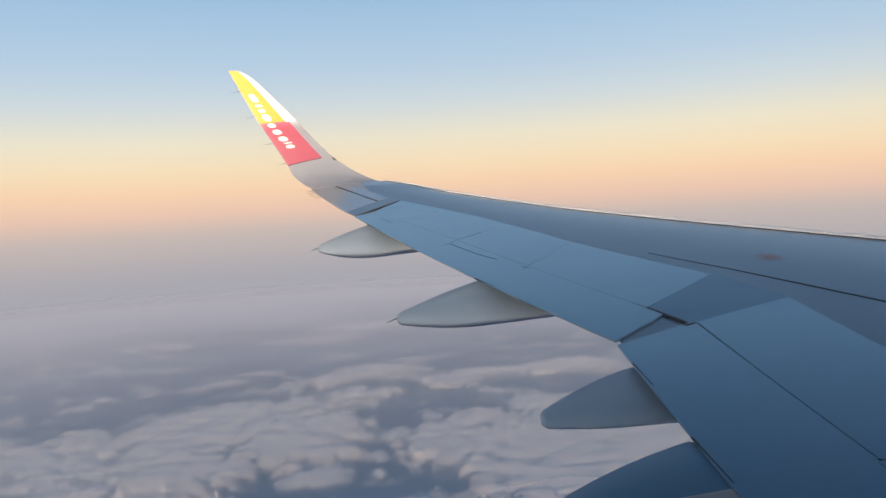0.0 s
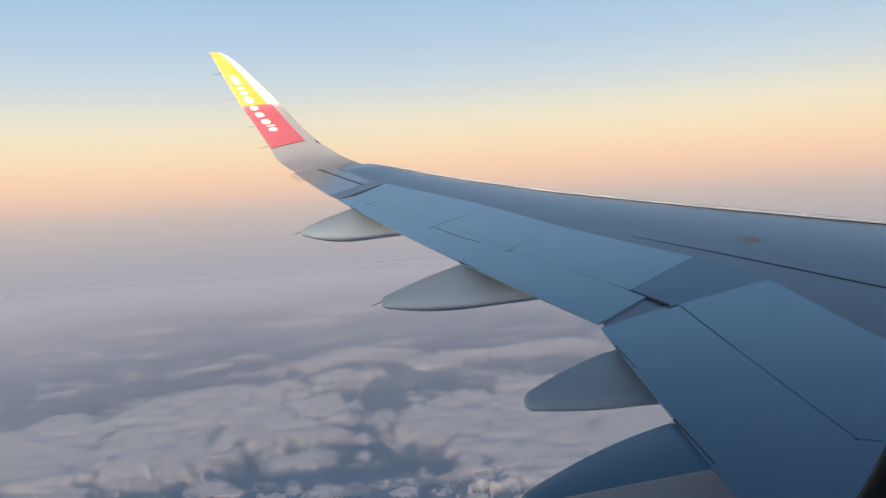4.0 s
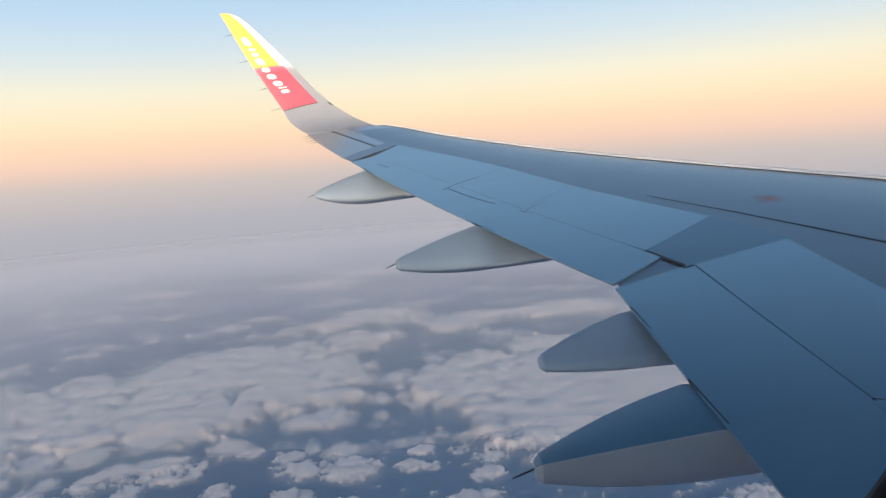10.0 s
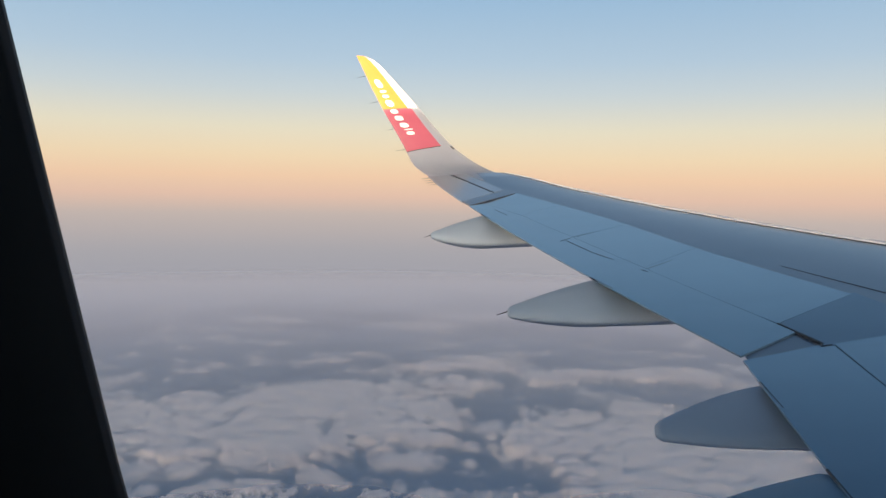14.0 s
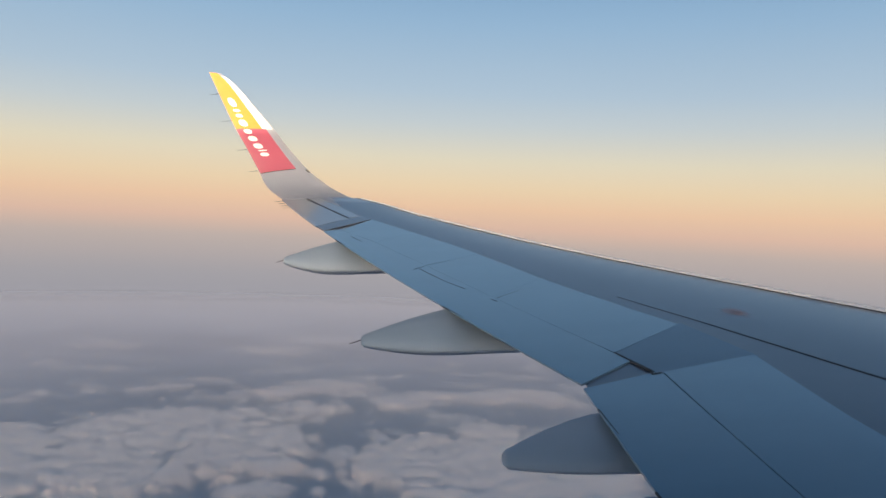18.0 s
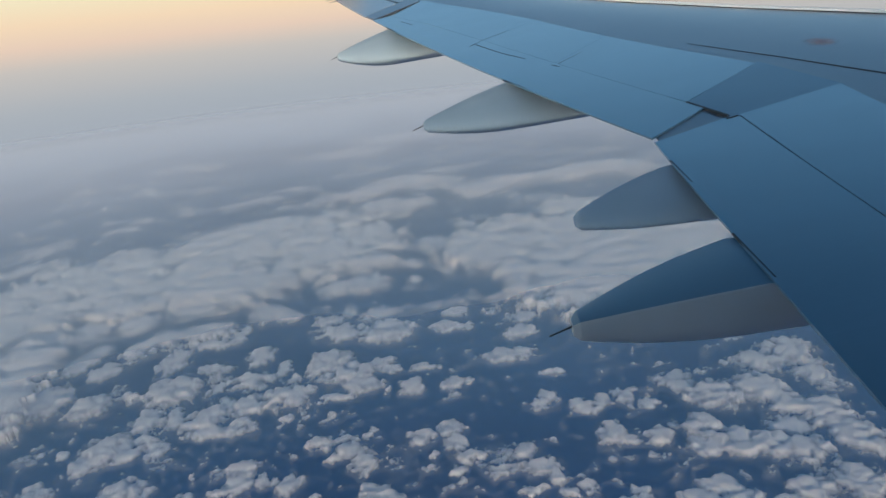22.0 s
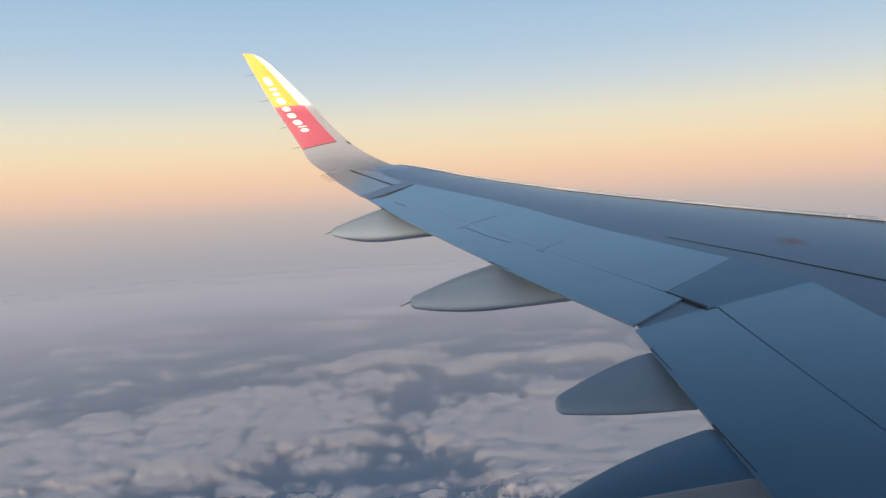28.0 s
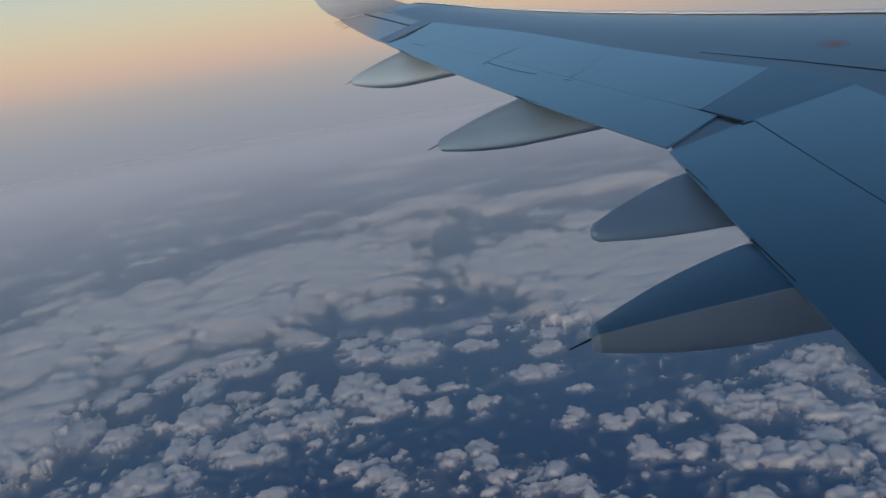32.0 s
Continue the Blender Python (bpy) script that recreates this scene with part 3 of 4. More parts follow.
def panel(name, rear, front, material, parent, label="", off=0.0, thick=0.022, nx=8, ny=12, bow=0.0):
    """A sheet of the wing's skin between two lines of (x, y) points, with thickness and a softened rim."""
    def along(line, t):
        k = t * (len(line) - 1)
        i = min(int(k), len(line) - 2)
        f = k - i
        return (line[i][0] * (1 - f) + line[i + 1][0] * f, line[i][1] * (1 - f) + line[i + 1][1] * f)
    ny = max(ny, 4 * (len(rear) - 1))
    ny -= ny % (len(rear) - 1)
    top = []
    for i in range(ny + 1):
        a, b = along(rear, i / ny), along(front, i / ny)
        for j in range(nx + 1):
            s = j / nx
            edge = 0.001 if i in (0, ny) or j in (0, nx) else 0.0
            top.append(skin(a[0] + (b[0] - a[0]) * s, a[1] + (b[1] - a[1]) * s, off - edge + bow * math.sin(math.pi * s)))
    w = nx + 1
    faces = [(i * w + j, i * w + j + 1, (i + 1) * w + j + 1, (i + 1) * w + j) for i in range(ny) for j in range(nx)]
    rim = [j for j in range(w)] + [i * w + nx for i in range(1, ny + 1)] + [ny * w + j for j in range(nx - 1, -1, -1)] + [i * w for i in range(ny - 1, 0, -1)]
    base = len(top)
    low = [top[i] - Vector((0, 0, thick)) for i in rim]
    m = len(rim)
    faces += [(rim[k], base + k, base + (k + 1) % m, rim[(k + 1) % m]) for k in range(m)]
    ob = mesh_object(name, top + low, faces, material, parent, label=label)
    return ob


wing = aircraft_thing("wing", "grey swept airliner wing with spoilers, flaps and upturned tip", "wing")


def wing_body():
    rings = []
    us = [0.0, 0.1, 0.25, 0.4, 0.55, 0.7, 0.8, 0.88, 0.94, 0.98, 1.0]
    for i in range(31):
        y = 1.9 + (16.25 - 1.9) * i / 30
        back, nose = x_te(y) + 0.16, x_le(y) - 0.02
        c = nose - back
        ring = []
        for u in us:
            p = skin(back + u * c, y, -0.035)
            ring.append(p)
        for u in reversed(us[1:-1]):
            p = skin(back + u * c, y, -0.035)
            t = 0.105 * c * math.sin(math.pi * min(1.0, u ** 0.75)) ** 0.8
            ring.append(p - Vector((0, 0, max(t, 0.02))))
        rings.append(ring)
    return mesh_object("wing_body", *loft(rings), GAP_DARK, wing, label="dark inner wing structure seen in the gaps")


wing_body()

# lines across the wing
SPOILER_REAR = lambda y: 0.42 - 0.315 * (y - 6.99)
SPOILER_FRONT = [(1.16, 7.62), (0.61, 9.16), (-0.12, 11.45), (-1.23, 13.84)]


def front_at(y):
    pts = [(1.26, 1.9), (1.27, 5.6), (1.33, 6.79), *SPOILER_FRONT, (-1.43, 14.25), (-2.25, 16.25)]
    for (xa, ya), (xb, yb) in zip(pts, pts[1:]):
        if y <= yb:
            return xa + (xb - xa) * (y - ya) / (yb - ya)
    return pts[-1][0]


# the fixed skin of the wing box
ys = [1.9 + (15.8 - 1.9) * i / 44 for i in range(45)]
panel("upper_skin", [(front_at(y) - 0.05, y) for y in ys], [(x_te(y) + 0.954 * (x_le(y) - x_te(y)), y) for y in ys], BOX_GREY, wing,
      "darker grey painted upper skin of the wing box", off=-0.001, nx=10, ny=88)
# the tip's share of the skin, painted paler as the light grows outboard
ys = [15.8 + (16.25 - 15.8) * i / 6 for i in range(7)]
panel("tip_skin", [(front_at(y) - 0.05, y) for y in ys], [(x_te(y) + 0.954 * (x_le(y) - x_te(y)), y) for y in ys], TIP_LIT_GREY, wing, "skin near the wing tip, coloured paler for the outboard light", off=-0.001, nx=8, ny=12)
ys = [1.9 + (16.25 - 1.9) * i / 44 for i in range(45)]


def slat(y0, y1, material, label):
    """The slat: a rounded metal nose that stands a little proud of the skin behind it."""
    rings = []
    for i in range(17):
        y = y0 + (y1 - y0) * i / 16
        c = x_le(y) - x_te(y)
        back = x_te(y) + 0.958 * c
        rise = 0.024 if y < 13.5 else 0.024 - 0.014 * (y - 13.5) / 2.7
        crest = skin(back, y)
        long = x_le(y) - back
        ring = [crest + Vector((0, 0, -0.03))]
        for k in range(9):
            a = math.pi * k / 8 * 0.5
            ring.append(crest + Vector((0.05 * (1 - math.cos(a)), 0, rise * math.sin(a))))
        for k in range(1, 6):
            v = k / 5
            ring.append(crest + Vector((0.05 + (long - 0.05) * v, 0, rise - (0.02 * c + rise) * v ** 1.15)))
        ring += [Vector((x_le(y) - 0.02 * c, y, crest.z - 0.045 * c)), Vector((back, y, crest.z - 0.055 * c))]
        rings.append(ring)
    return mesh_object("slat", *loft(rings), material, wing, label=label)


for a, b in ((2.2, 5.6), (5.62, 8.6), (8.62, 11.5), (11.52, 14.3), (14.32, 16.2)):
    slat(a, b, METAL, "pale metal leading-edge slat")
panel("slat_joint", [(x_te(y) + 0.9545 * (x_le(y) - x_te(y)), y) for y in ys], [(x_te(y) + 0.9575 * (x_le(y) - x_te(y)), y) for y in ys], SEAL_DARK, wing, "thin dark gap behind the slats", off=0.006, thick=0.04, nx=1, ny=44)

# spoilers: rear and front corner of each seam
SEAMS = [((0.42, 6.99), (1.16, 7.62)), ((-0.14, 8.83), (0.49, 9.52)), ((-0.64, 10.40), (0.03, 10.97)), ((-1.20, 12.0), (-0.66, 12.62)), ((-1.70, 13.05), (-1.23, 13.84))]
for (ra, fa), (rb, fb) in zip(SEAMS, SEAMS[1:]):
    gap = 0.003
    mid_f = (front_at((fa[1] + fb[1]) / 2), (fa[1] + fb[1]) / 2)
    mid_r = ((ra[0] + rb[0]) / 2, (ra[1] + rb[1]) / 2)
    panel("spoiler", [(ra[0] - 0.004, ra[1] + gap), (mid_r[0] - 0.004, mid_r[1]), (rb[0] - 0.004, rb[1] - gap)],
          [(fa[0] - gap, fa[1] + gap), (mid_f[0] - gap, mid_f[1]), (fb[0] - gap, fb[1] - gap)], LIGHT_GREY, wing, "light grey spoiler panel, closed", off=0.0025)

panel("outboard_flap", [(0.0, 6.40), (x_te(8.6), 8.6), (x_te(10.8), 10.8), (x_te(13.0), 13.02)],
      [(0.46, 6.80), (SPOILER_REAR(8.83) + 0.07, 8.83), (SPOILER_REAR(10.9) + 0.07, 10.9), (-1.66, 13.12)], LIGHT_GREY, wing, "light grey outboard flap, retracted", off=0.0, thick=0.012, ny=24)
panel("fixed_panel", [(0.415, 6.985), (0.545, 6.51), (0.60, 6.50)], [(1.19, 7.66), (1.28, 7.2), (1.36, 6.74)], PANEL_GREY, wing, "dark grey fixed panel between the spoilers", off=0.0012, thick=0.05)
panel("spoiler", [(0.495, 4.5), (0.54, 5.5), (0.590, 6.53)], [(1.255, 4.5), (1.27, 5.6), (1.345, 6.77)], LIGHT_GREY, wing, "light grey inboard spoiler panel, closed", off=0.003, ny=16)
panel("fixed_panel", [(0.37, 2.1), (0.43, 3.3), (0.475, 4.497)], [(1.25, 2.1), (1.252, 3.3), (1.253, 4.497)], LIGHT_GREY, wing, "light grey fixed panel at the wing root", off=0.003, ny=16)
panel("inboard_flap", [(x_te(2.1), 2.1), (x_te(4.5), 4.5), (-0.01, 6.32)], [(0.388, 2.1), (0.491, 4.5), (0.583, 6.56)], LIGHT_GREY, wing, "light grey inboard flap, retracted", off=0.0, thick=0.012, ny=16)
panel("aileron", [(x_te(13.45), 13.44), (x_te(15), 15.0), (-2.90, 16.25)], [(-1.62, 14.03), (-2.10, 15.3), (-2.52, 16.25)], TIP_LIT_GREY, wing, "aileron near the wing tip, grey made paler for the outboard light", off=0.0)
panel("hinge_panel", [(-1.60, 14.06), (-2.07, 15.3), (-2.46, 16.25)], [(-1.45, 14.22), (-1.83, 15.3), (-2.27, 16.25)], TIP_LIT_GREY, wing, "panel ahead of the aileron hinge, grey made paler for the outboard light", off=0.001)
panel("flap_end_panel", [(x_te(13.05) + 0.03, 13.06), (x_te(13.42) + 0.01, 13.42)], [(-1.25, 13.86), (-1.45, 14.2)], BOX_GREY, wing, "mid grey strip between flap and aileron", off=0.002)
panel("kink_panel", [(0.03, 6.29), (0.04, 6.46)], [(0.56, 6.50), (0.47, 6.98)], BOX_GREY, wing, "dark grey strip in the gap between the flaps", off=-0.013, thick=0.01)
# dark lines that stand in the skin: shade painted along the panel step, two joints
for a, b in (((0.418, 7.0), (0.53, 6.56)), ((0.53, 6.56), (0.50, 6.50)), ((0.50, 6.50), (0.572, 6.52))):
    rod("step_shade", skin(*a, -0.006), skin(*b, -0.004), 0.011, SEAL_DARK, wing, 0.009, 6)
panel("skin_joint", [(0.988, 8.62), (1.368, 7.65), (1.63, 6.87), (1.94, 5.9), (2.51, 3.4)], [(0.989, 8.62), (1.380, 7.65), (1.65, 6.87), (1.966, 5.9), (2.535, 3.4)], SEAL_DARK, wing, "dark sealed joint in the wing skin", off=0.003, thick=0.004, nx=1)
panel("aileron_joint", [(-1.625, 14.03), (-2.10, 15.3), (-2.52, 16.4)], [(-1.598, 14.06), (-2.07, 15.3), (-2.49, 16.4)], SEAL_DARK, wing, "dark aileron hinge gap", off=0.004, thick=0.004, nx=1)

for a, b in (((-0.807, 10.246), (-0.685, 10.381)), ((-0.66, 10.43), (-0.339, 10.668)), ((-0.741, 10.262), (-0.527, 9.604)), ((-0.51, 9.56), (-0.36, 9.216)), ((-0.182, 8.767), (-0.136, 8.665)),
             ((-0.125, 8.779), (0.151, 9.051)), ((-1.559, 12.523), (-1.402, 12.113)), ((0.488, 4.52), (0.60, 4.44))):
    rod("panel_slot", skin(*a, -0.001), skin(*b, 0.0), 0.005, SEAL_DARK, wing, 0.0035, 6)



def orange_patch_material():
    """An orange-red tone that thins out towards its rim."""
    m = mat("orange_patch_tint", (0.62, 0.20, 0.09), 0.5, 0, 0.3, 6)
    n, l = m.node_tree.nodes, m.node_tree.links
    b = n["Principled BSDF"]
    co, off, ln, noi, mad, rng = n.new("ShaderNodeTexCoord"), n.new("ShaderNodeVectorMath"), n.new("ShaderNodeVectorMath"), n.new("ShaderNodeTexNoise"), n.new("ShaderNodeMath"), n.new("ShaderNodeMapRange")
    off.operation, ln.operation, mad.operation = "SUBTRACT", "LENGTH", "MULTIPLY_ADD"
    off.inputs[1].default_value = (0.5, 0.5, 0.5)
    l.new(co.outputs["Generated"], off.inputs[0])
    l.new(off.outputs[0], ln.inputs[0])
    noi.inputs["Scale"].default_value, mad.inputs[1].default_value = 9, 0.35
    l.new(co.outputs["Object"], noi.inputs["Vector"])
    l.new(noi.outputs[0], mad.inputs[0])
    l.new(ln.outputs["Value"], mad.inputs[2])
    rng.inputs["From Min"].default_value, rng.inputs["From Max"].default_value = 0.25, 0.68
    rng.inputs["To Min"].default_value, rng.inputs["To Max"].default_value = 0.36, 0.0
    l.new(mad.outputs[0], rng.inputs["Value"])
    l.new(rng.outputs[0], b.inputs["Alpha"])
    return m


panel("orange_patch", [(1.66, 7.75), (1.66, 8.15)], [(1.90, 7.65), (1.90, 8.05)], orange_patch_material(), wing, "soft-edged orange-red patch on the wing skin", off=0.003, thick=0.001, nx=4)

# ---- winglet ----
TIP = [((-2.87, 16.20, 1.93), (-1.40, 16.20, 1.885)), ((-3.02, 16.50, 2.02), (-1.66, 16.50, 1.97)), ((-3.20, 16.75, 2.16), (-1.98, 16.76, 2.15)),
       ((-3.31, 16.89, 2.30), (-2.26, 16.90, 2.36)), ((-3.39, 16.98, 2.465), (-2.49, 16.98, 2.57)), ((-3.63, 17.13, 2.93), (-2.81, 17.10, 2.95)),
       ((-3.88, 17.28, 3.39), (-3.13, 17.25, 3.38)), ((-4.10, 17.42, 3.85), (-3.48, 17.39, 3.82)), ((-4.30, 17.55, 4.30), (-3.83, 17.52, 4.24)),
       ((-4.38, 17.595, 4.48), (-4.02, 17.565, 4.43)), ((-4.43, 17.62, 4.59), (-4.20, 17.60, 4.56))]


def tip_line(side, s):
    """A point on the winglet's trailing (0) or leading (1) edge; s in sections."""
    i = min(int(s), len(TIP) - 2)
    f = s - i
    p = [Vector(TIP[min(max(i + k, 0), len(TIP) - 1)][side]) for k in (-1, 0, 1, 2)]
    return 0.5 * ((2 * p[1]) + (p[2] - p[0]) * f + (2 * p[0] - 5 * p[1] + 4 * p[2] - p[3]) * f * f + (3 * p[1] - p[0] - 3 * p[2] + p[3]) * f ** 3)


def tip_point(s, u, over=0.0, under=False):
    a, b = tip_line(0, s), tip_line(1, s)
    e = 0.01
    up = tip_line(0, min(s + e, len(TIP) - 1)) + tip_line(1, min(s + e, len(TIP) - 1)) - tip_line(0, max(s - e, 0)) - tip_line(1, max(s - e, 0))
    out = up.cross(b - a).normalized()
    if out.y > 0:
        out = -out
    if out.z < 0 and s < 3:
        out = -out
    chord = (b - a).length
    h = 0.045 * min(1.0, 0.45 + 0.2 * s) * chord * math.sin(math.pi * u ** 0.6) if u < 1 else 0.0
    return a + (b - a) * u + out * ((-h if under else h * 0.8) + over)


def winglet_skin():
    rings = []
    us = [0.0, 0.08, 0.2, 0.35, 0.5, 0.65, 0.78, 0.88, 0.95, 0.985, 1.0]
    for i in range(61):
        s = (len(TIP) - 1) * i / 60
        ring = [tip_point(s, u) for u in us] + [tip_point(s, u, 0, True) for u in reversed(us[1:-1])]
        rings.append(ring)
    return mesh_object("winglet", *loft(rings), TIP_DIM_WHITE, wing, label="upturned wing tip, its white dimmed to grey for the shade")


winglet = winglet_skin()


def winglet_paint(name, s0, s1, u0, u1, material, label, over=0.003, n=20, m=10, round_off=0.0):
    verts, faces = [], []
    for i in range(n + 1):
        for j in range(m + 1):
            a, b = 2 * i / n - 1, 2 * j / m - 1
            a, b = a * math.sqrt(1 - round_off * b * b), b * math.sqrt(1 - round_off * a * a)
            u = (u0 + u1) / 2 + (u1 - u0) / 2 * b
            verts.append(tip_point(min((s0 + s1) / 2 + (s1 - s0) / 2 * a, len(TIP) - 1), u, over))
    w = m + 1
    for i in range(n):
        for j in range(m):
            faces.append((i * w + j, i * w + j + 1, (i + 1) * w + j + 1, (i + 1) * w + j))
    return mesh_object(name, verts, faces, material, winglet, label=label)


winglet_paint("red_band", 4.02, 6.0, 0.015, 0.79, RED, "glossy red painted band")
winglet_paint("yellow_tip", 6.0, 10.0, 0.015, 0.70, YELLOW, "yellow painted tip in the sun")
# the winglet's own white again, coloured brighter where the sun reaches it
winglet_paint("sunlit_edge", 6.0, 9.35, 0.702, 0.965, WHITE, "leading edge strip in a brighter white for the sun on it")
winglet_paint("band_edge", 4.0, 4.045, 0.015, 0.78, SEAL_DARK, "thin dark line under the red band", 0.004, 2, 10)
# white lettering drawn as plain bars
for s0, s1, u0, u1 in ((4.74, 4.90, 0.24, 0.44), (4.96, 5.02, 0.24, 0.46), (5.08, 5.32, 0.20, 0.42), (5.42, 5.66, 0.18, 0.40), (5.76, 5.97, 0.18, 0.38),
                       (6.10, 6.42, 0.18, 0.40), (6.52, 6.68, 0.20, 0.40), (6.78, 6.90, 0.20, 0.42), (7.02, 7.42, 0.20, 0.44)):
    winglet_paint("lettering_bar", s0, s1, u0, u1, WHITE, "white bar in place of lettering", 0.006, 6, 6, 0.4)
winglet_paint("tip_marking", 3.62, 3.9, 0.945, 0.99, SEAL_DARK, "small dark marking at the leading edge", 0.006, 3, 2)

for s in (4.2, 5.1, 6.4, 7.6):
    p = tip_point(s, 0.0)
    rod("static_wick", p + Vector((0.02, 0, 0)), p + Vector((-0.20, 0.02, -0.02)), 0.005, SEAL_DARK, wing, 0.002)
for y in (15.35, 15.6, 15.85, 16.1):
    p = skin(x_te(y), y)
    rod("static_wick", p + Vector((0.03, 0, -0.01)), p + Vector((-0.14, 0.01, -0.02)), 0.005, SEAL_DARK, wing, 0.002)


panel("tip_panel", [(-1.81, 15.3), (-2.24, 16.25)], [(-1.79, 15.3), (-1.99, 16.25)], TIP_DIM_WHITE, wing, "pale wedge-shaped panel at the foot of the winglet", off=0.004)


# ---- flap track fairings ----
def fairing(outer, inner, tip_y, tip_x, tip_top, tip_low, belly, wick, two_tone, label):
    """A canoe under the trailing edge: a flat top that slopes down to the tail, a hard upper edge, deep rounded sides and a blunt tail."""
    xt = x_te((outer + inner) / 2)
    rings = []
    n = 30
    front = xt + 1.3
    tip_half = 0.055
    for i in range(n + 1):
        x = tip_x + (front - tip_x) * (i / n) ** 1.5
        g = (x - tip_x) / (xt - tip_x)
        k = min(g, 1.0)
        yo = tip_y + tip_half + (outer - tip_y - tip_half) * k + 0.03 * math.sin(math.pi * k)
        yi = tip_y - tip_half + (inner - tip_y + tip_half) * k - 0.02 * math.sin(math.pi * k)
        zo = tip_top + (root_height(outer) - 0.012 - tip_top) * k + 0.012 * math.sin(math.pi * k)
        zi = tip_top + (root_height(inner) - 0.012 - tip_top) * k + 0.012 * math.sin(math.pi * k)
        if g > 1:
            zo, zi = zo - 0.035 * min(1, (g - 1) * 6), zi - 0.035 * min(1, (g - 1) * 6)
        low = tip_low + (belly - tip_low) * (1 - (1 - k) ** 2)
        if i == 0:
            cy, cz = (yo + yi) / 2, (zo + low) / 2
            x -= 0.014
        w, h = yo - yi, (zo + zi) / 2 - low
        r = min(0.18 * h, 0.008 if two_tone else 0.03)
        ring = [(yo - r, zo), (yo - 0.3 * r, zo - 0.3 * r), (yo, zo - r)]
        for q in range(1, 12):
            a = math.pi * q / 12
            ca, sa = math.cos(a), math.sin(a)
            yy = (yo + yi) / 2 + w / 2 * math.copysign(abs(ca) ** 0.55, ca) * (1 - 0.18 * sa)
            top = zo - r + (zi - zo - (0 if two_tone else 0.66 * h - r)) * (q / 12)
            ring.append((yy, top - (top - low) * sa ** 0.55))
        if two_tone:
            ring += [(yi, zi - r), (yi + 0.3 * r, zi - 0.3 * r), (yi + r, zi), ((yo + yi) / 2, (zo + zi) / 2 + 0.004)]
        else:      # the inboard face leans: one broad, nearly flat slope from the ridge down to the belly
            ring += [(yi + 0.02 * w, zi - 0.66 * h), (yi + 0.16 * w, zi - 0.42 * h), (yi + 0.40 * w, zi - 0.18 * h), (yi + 0.72 * w, zi - 0.03 * h)]
        if i == 0:
            ring = [(cy + (yy - cy) * 0.6, cz + (zz - cz) * 0.6) for yy, zz in ring]
        rings.append([Vector((x, yy, zz)) for yy, zz in ring])
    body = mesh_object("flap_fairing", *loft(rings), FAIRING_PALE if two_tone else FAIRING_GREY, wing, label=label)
    body.data.set_sharp_from_angle(angle=radians(28 if two_tone else 75))
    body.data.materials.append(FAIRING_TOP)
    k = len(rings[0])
    # top faces take the darker blue-grey, the rest keep the pale grey
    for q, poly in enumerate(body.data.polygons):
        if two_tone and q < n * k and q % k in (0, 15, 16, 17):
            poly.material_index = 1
    tail = Vector((tip_x, tip_y, tip_top - 0.03))
    if wick:
        rod("static_wick", tail + Vector((0.03, 0, 0.005)), tail + Vector((-0.11, 0.0, -0.035)), 0.006, SEAL_DARK, body, 0.003)
    # the dark slot between flap and fairing
    mid = outer + (inner - outer) * (0.97 if two_tone else 0.75)
    a, b = skin(x_te(outer), outer, -0.006), skin(x_te(mid) + 0.015, mid, -0.004)
    rod("slot", a, b, 0.007, SEAL_DARK, body, 0.005, 6)
    return body


FAIR = [(12.32, 11.75, 11.95, -2.42, 1.035, 0.94, 0.775, True, False), (8.60, 8.05, 8.20, -1.385, 0.515, 0.42, 0.31, True, False),
        (5.97, 5.48, 5.65, -0.63, 0.255, 0.175, 0.13, False, False), (4.95, 4.50, 4.65, -0.85, 0.135, 0.04, -0.06, True, True)]
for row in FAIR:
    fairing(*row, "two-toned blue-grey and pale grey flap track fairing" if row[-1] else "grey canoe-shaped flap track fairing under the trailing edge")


# ---- fuselage and cabin window ----
WIN_X, WIN_Z, WIN_W, WIN_H, WIN_R, WIN_Y = -1.232, 1.495, 0.174, 0.255, 0.140, 1.950
HULL_R, HULL_Z = 2.03, 0.95
LEAN = 0.27      # the cabin wall leans inboard towards its top


def window_y(z):
    return WIN_Y - LEAN * (z - WIN_Z)


def window_loop(grow, n=28):
    """A rounded rectangle in x and z round the window's middle."""
    pts = []
    r = WIN_R + grow
    for cx, cz, a0 in ((1, 1, 0), (-1, 1, 90), (-1, -1, 180), (1, -1, 270)):
        for k in range(n + 1):
            a = radians(a0 + 90 * k / n)
            pts.append((WIN_X + cx * (WIN_W - WIN_R) + r * math.cos(a), WIN_Z + cz * (WIN_H - WIN_R) + r * math.sin(a)))
    return pts


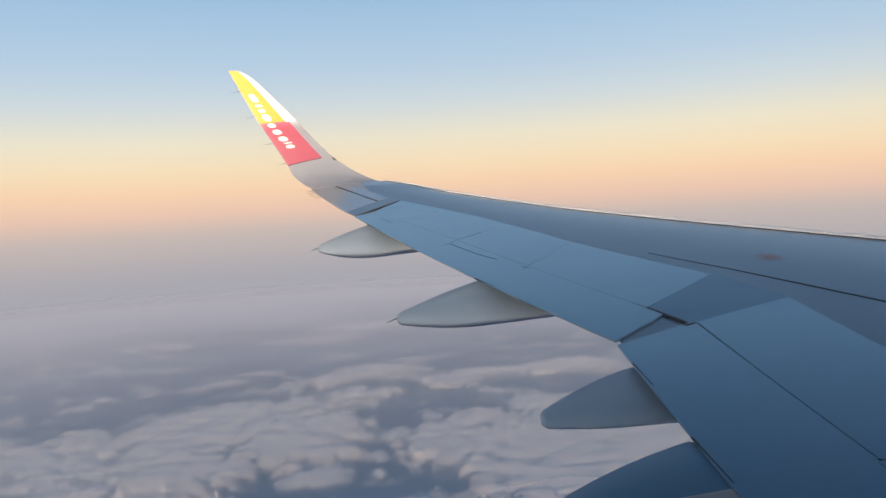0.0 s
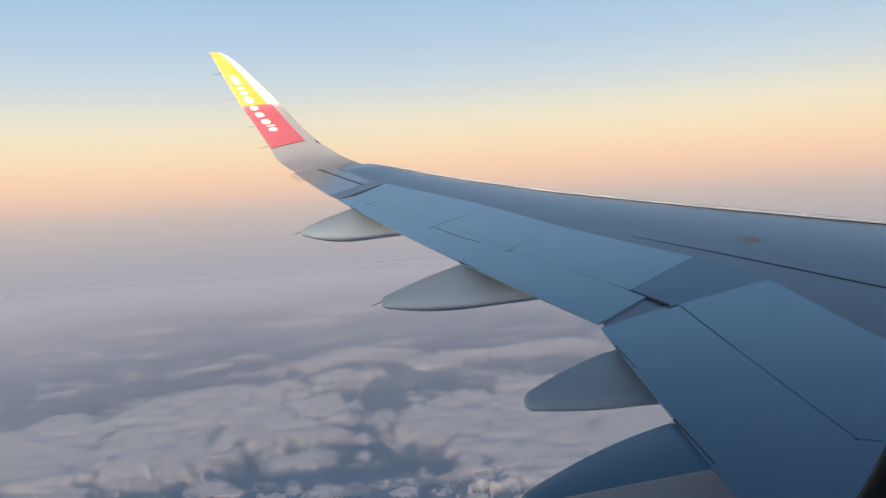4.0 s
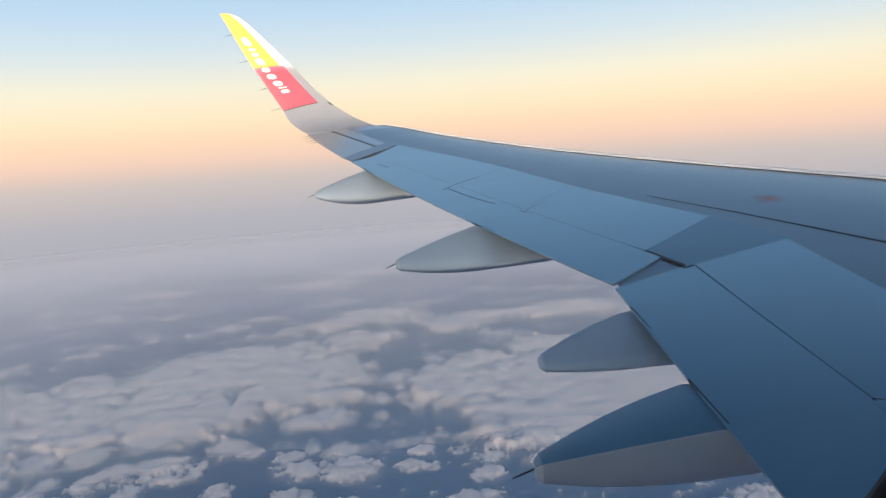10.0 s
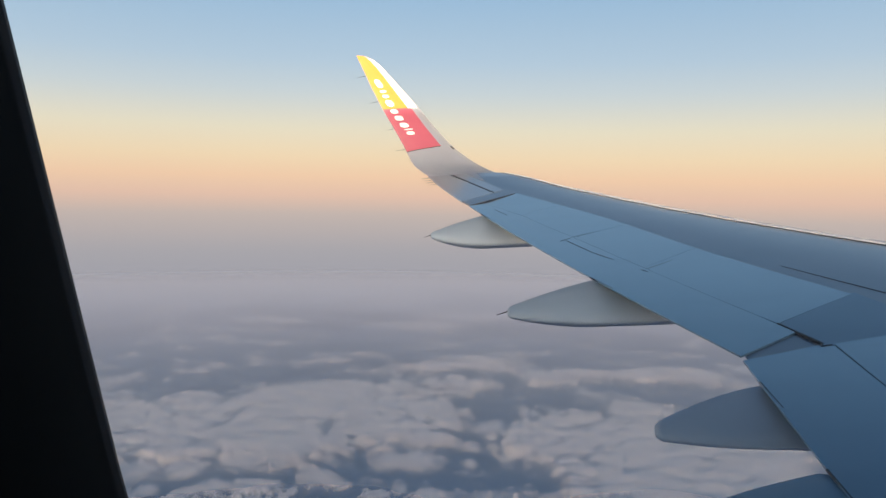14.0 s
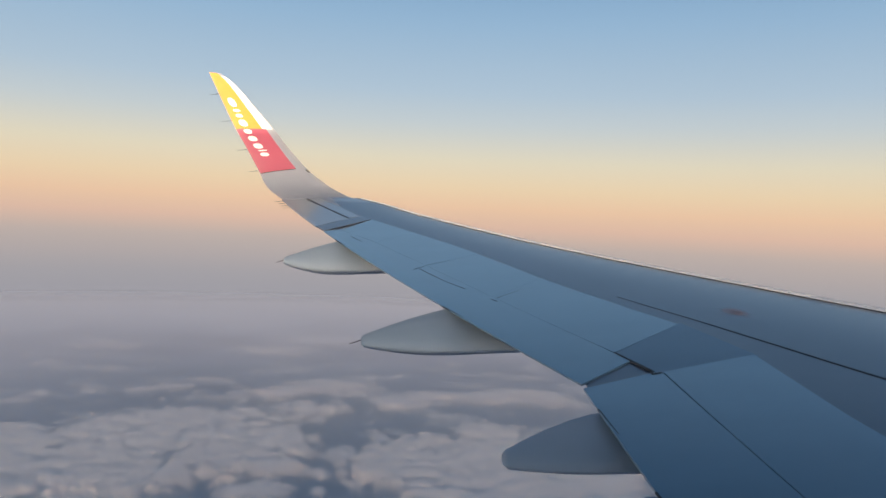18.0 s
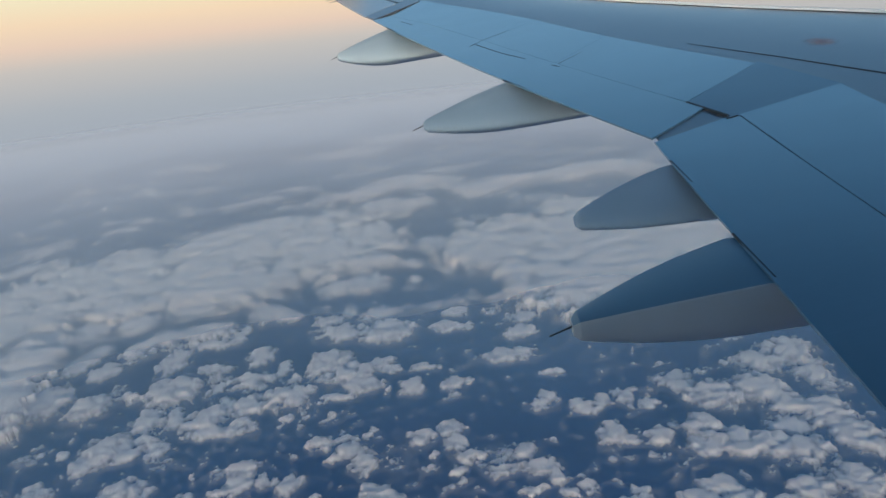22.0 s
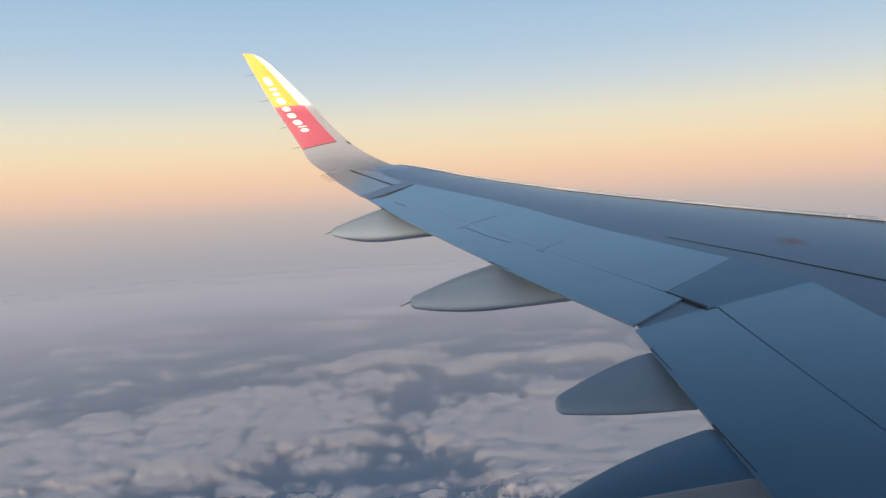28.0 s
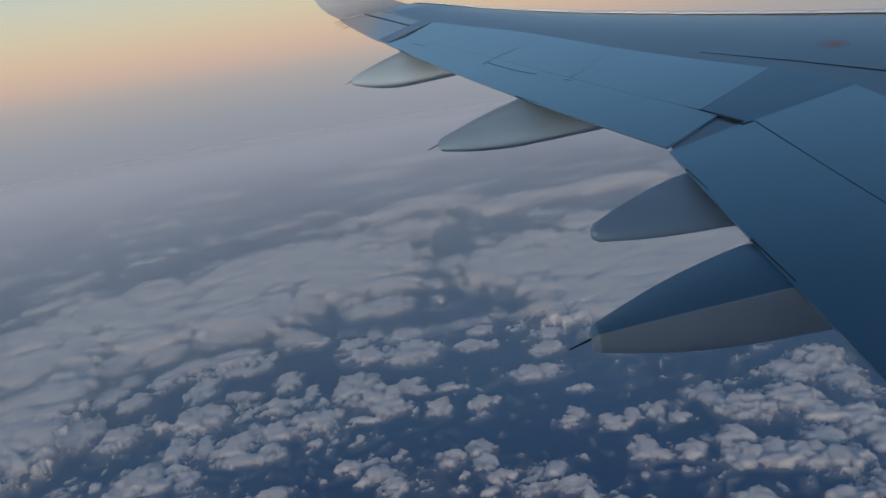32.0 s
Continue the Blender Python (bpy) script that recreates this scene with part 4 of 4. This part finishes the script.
def hull_tube(name, r, material, parent, label, window=True):
    """A long tube with one window-sized hole in its port side."""
    x_cuts = [-19.0, -14, -9, -5, -3, WIN_X - 0.45, WIN_X + 0.45, 1, 3, 6, 10, 14.0]
    def side(z):
        return math.sqrt(r * r - (z - HULL_Z) ** 2)
    lo, hi = math.asin((WIN_Z - 0.45 - HULL_Z) / r), math.asin((WIN_Z + 0.45 - HULL_Z) / r)
    angles = [lo, lo + (hi - lo) * 0.25, lo + (hi - lo) * 0.5, lo + (hi - lo) * 0.75, hi] + [hi + (2 * math.pi - hi + lo) * k / 44 for k in range(1, 44)]
    k = len(angles)
    verts = [(x, r * math.cos(a), HULL_Z + r * math.sin(a)) for x in x_cuts for a in angles]
    faces = []
    hole = x_cuts.index(WIN_X - 0.45)
    for i in range(len(x_cuts) - 1):
        for j in range(k):
            if window and i == hole and j < 4:
                continue
            a, b = i * k + j, i * k + (j + 1) % k
            faces.append((a, b, b + k, a + k))
    faces.append(tuple(range(k)))
    faces.append(tuple((len(x_cuts) - 1) * k + j for j in range(k - 1, -1, -1)))
    if window:
        loop = window_loop(0.0)
        m = len(loop)
        base = len(verts)
        rings = 6
        for q in range(rings + 1):
            f = q / rings
            for (px, pz) in loop:
                dx, dz = px - WIN_X, pz - WIN_Z
                s = 0.45 / max(abs(dx), abs(dz))
                ex, ez = dx * s, dz * s
                x, z = WIN_X + dx + (ex - dx) * f, WIN_Z + dz + (ez - dz) * f
                flat = window_y(z) - (HULL_R - r)
                verts.append((x, flat + (side(z) - flat) * f, z))
        for q in range(rings):
            for j in range(m):
                a, b = base + q * m + j, base + q * m + (j + 1) % m
                faces.append((a, b, b + m, a + m))
    ob = mesh_object(name, verts, faces, material, parent, label=label)
    return ob


fuselage = aircraft_thing("fuselage", "grey painted airliner fuselage tube with a cabin window", "fuselage")
hull_tube("outer_skin", HULL_R, FUSELAGE, fuselage, "grey painted outer skin")
hull_tube("cabin_lining", HULL_R - 0.055, LINING, fuselage, "grey plastic cabin wall lining")

window = aircraft_thing("window_1", "rounded cabin window with a dark bezel", "window", kind="structure")


def bezel():
    rings = []
    for grow, deep in ((0.0, 0.0), (-0.002, -0.004), (0.0, -0.012), (0.006, -0.026), (0.018, -0.042), (0.040, -0.054), (0.055, -0.056)):
        rings.append([Vector((x, window_y(z) + deep, z)) for x, z in window_loop(grow)])
    mesh_object("bezel", *loft(rings, True, False), BEZEL, window, label="dark plastic window surround")
    verts = [Vector((WIN_X, WIN_Y - 0.006, WIN_Z))] + [Vector((x, window_y(z) - 0.006, z)) for x, z in window_loop(0.001)]
    m = len(verts) - 1
    pane = mesh_object("pane", verts, [(0, 1 + j, 1 + (j + 1) % m) for j in range(m)], pane_material(), window, label="clear acrylic pane")
    pane.visible_shadow = False


bezel()
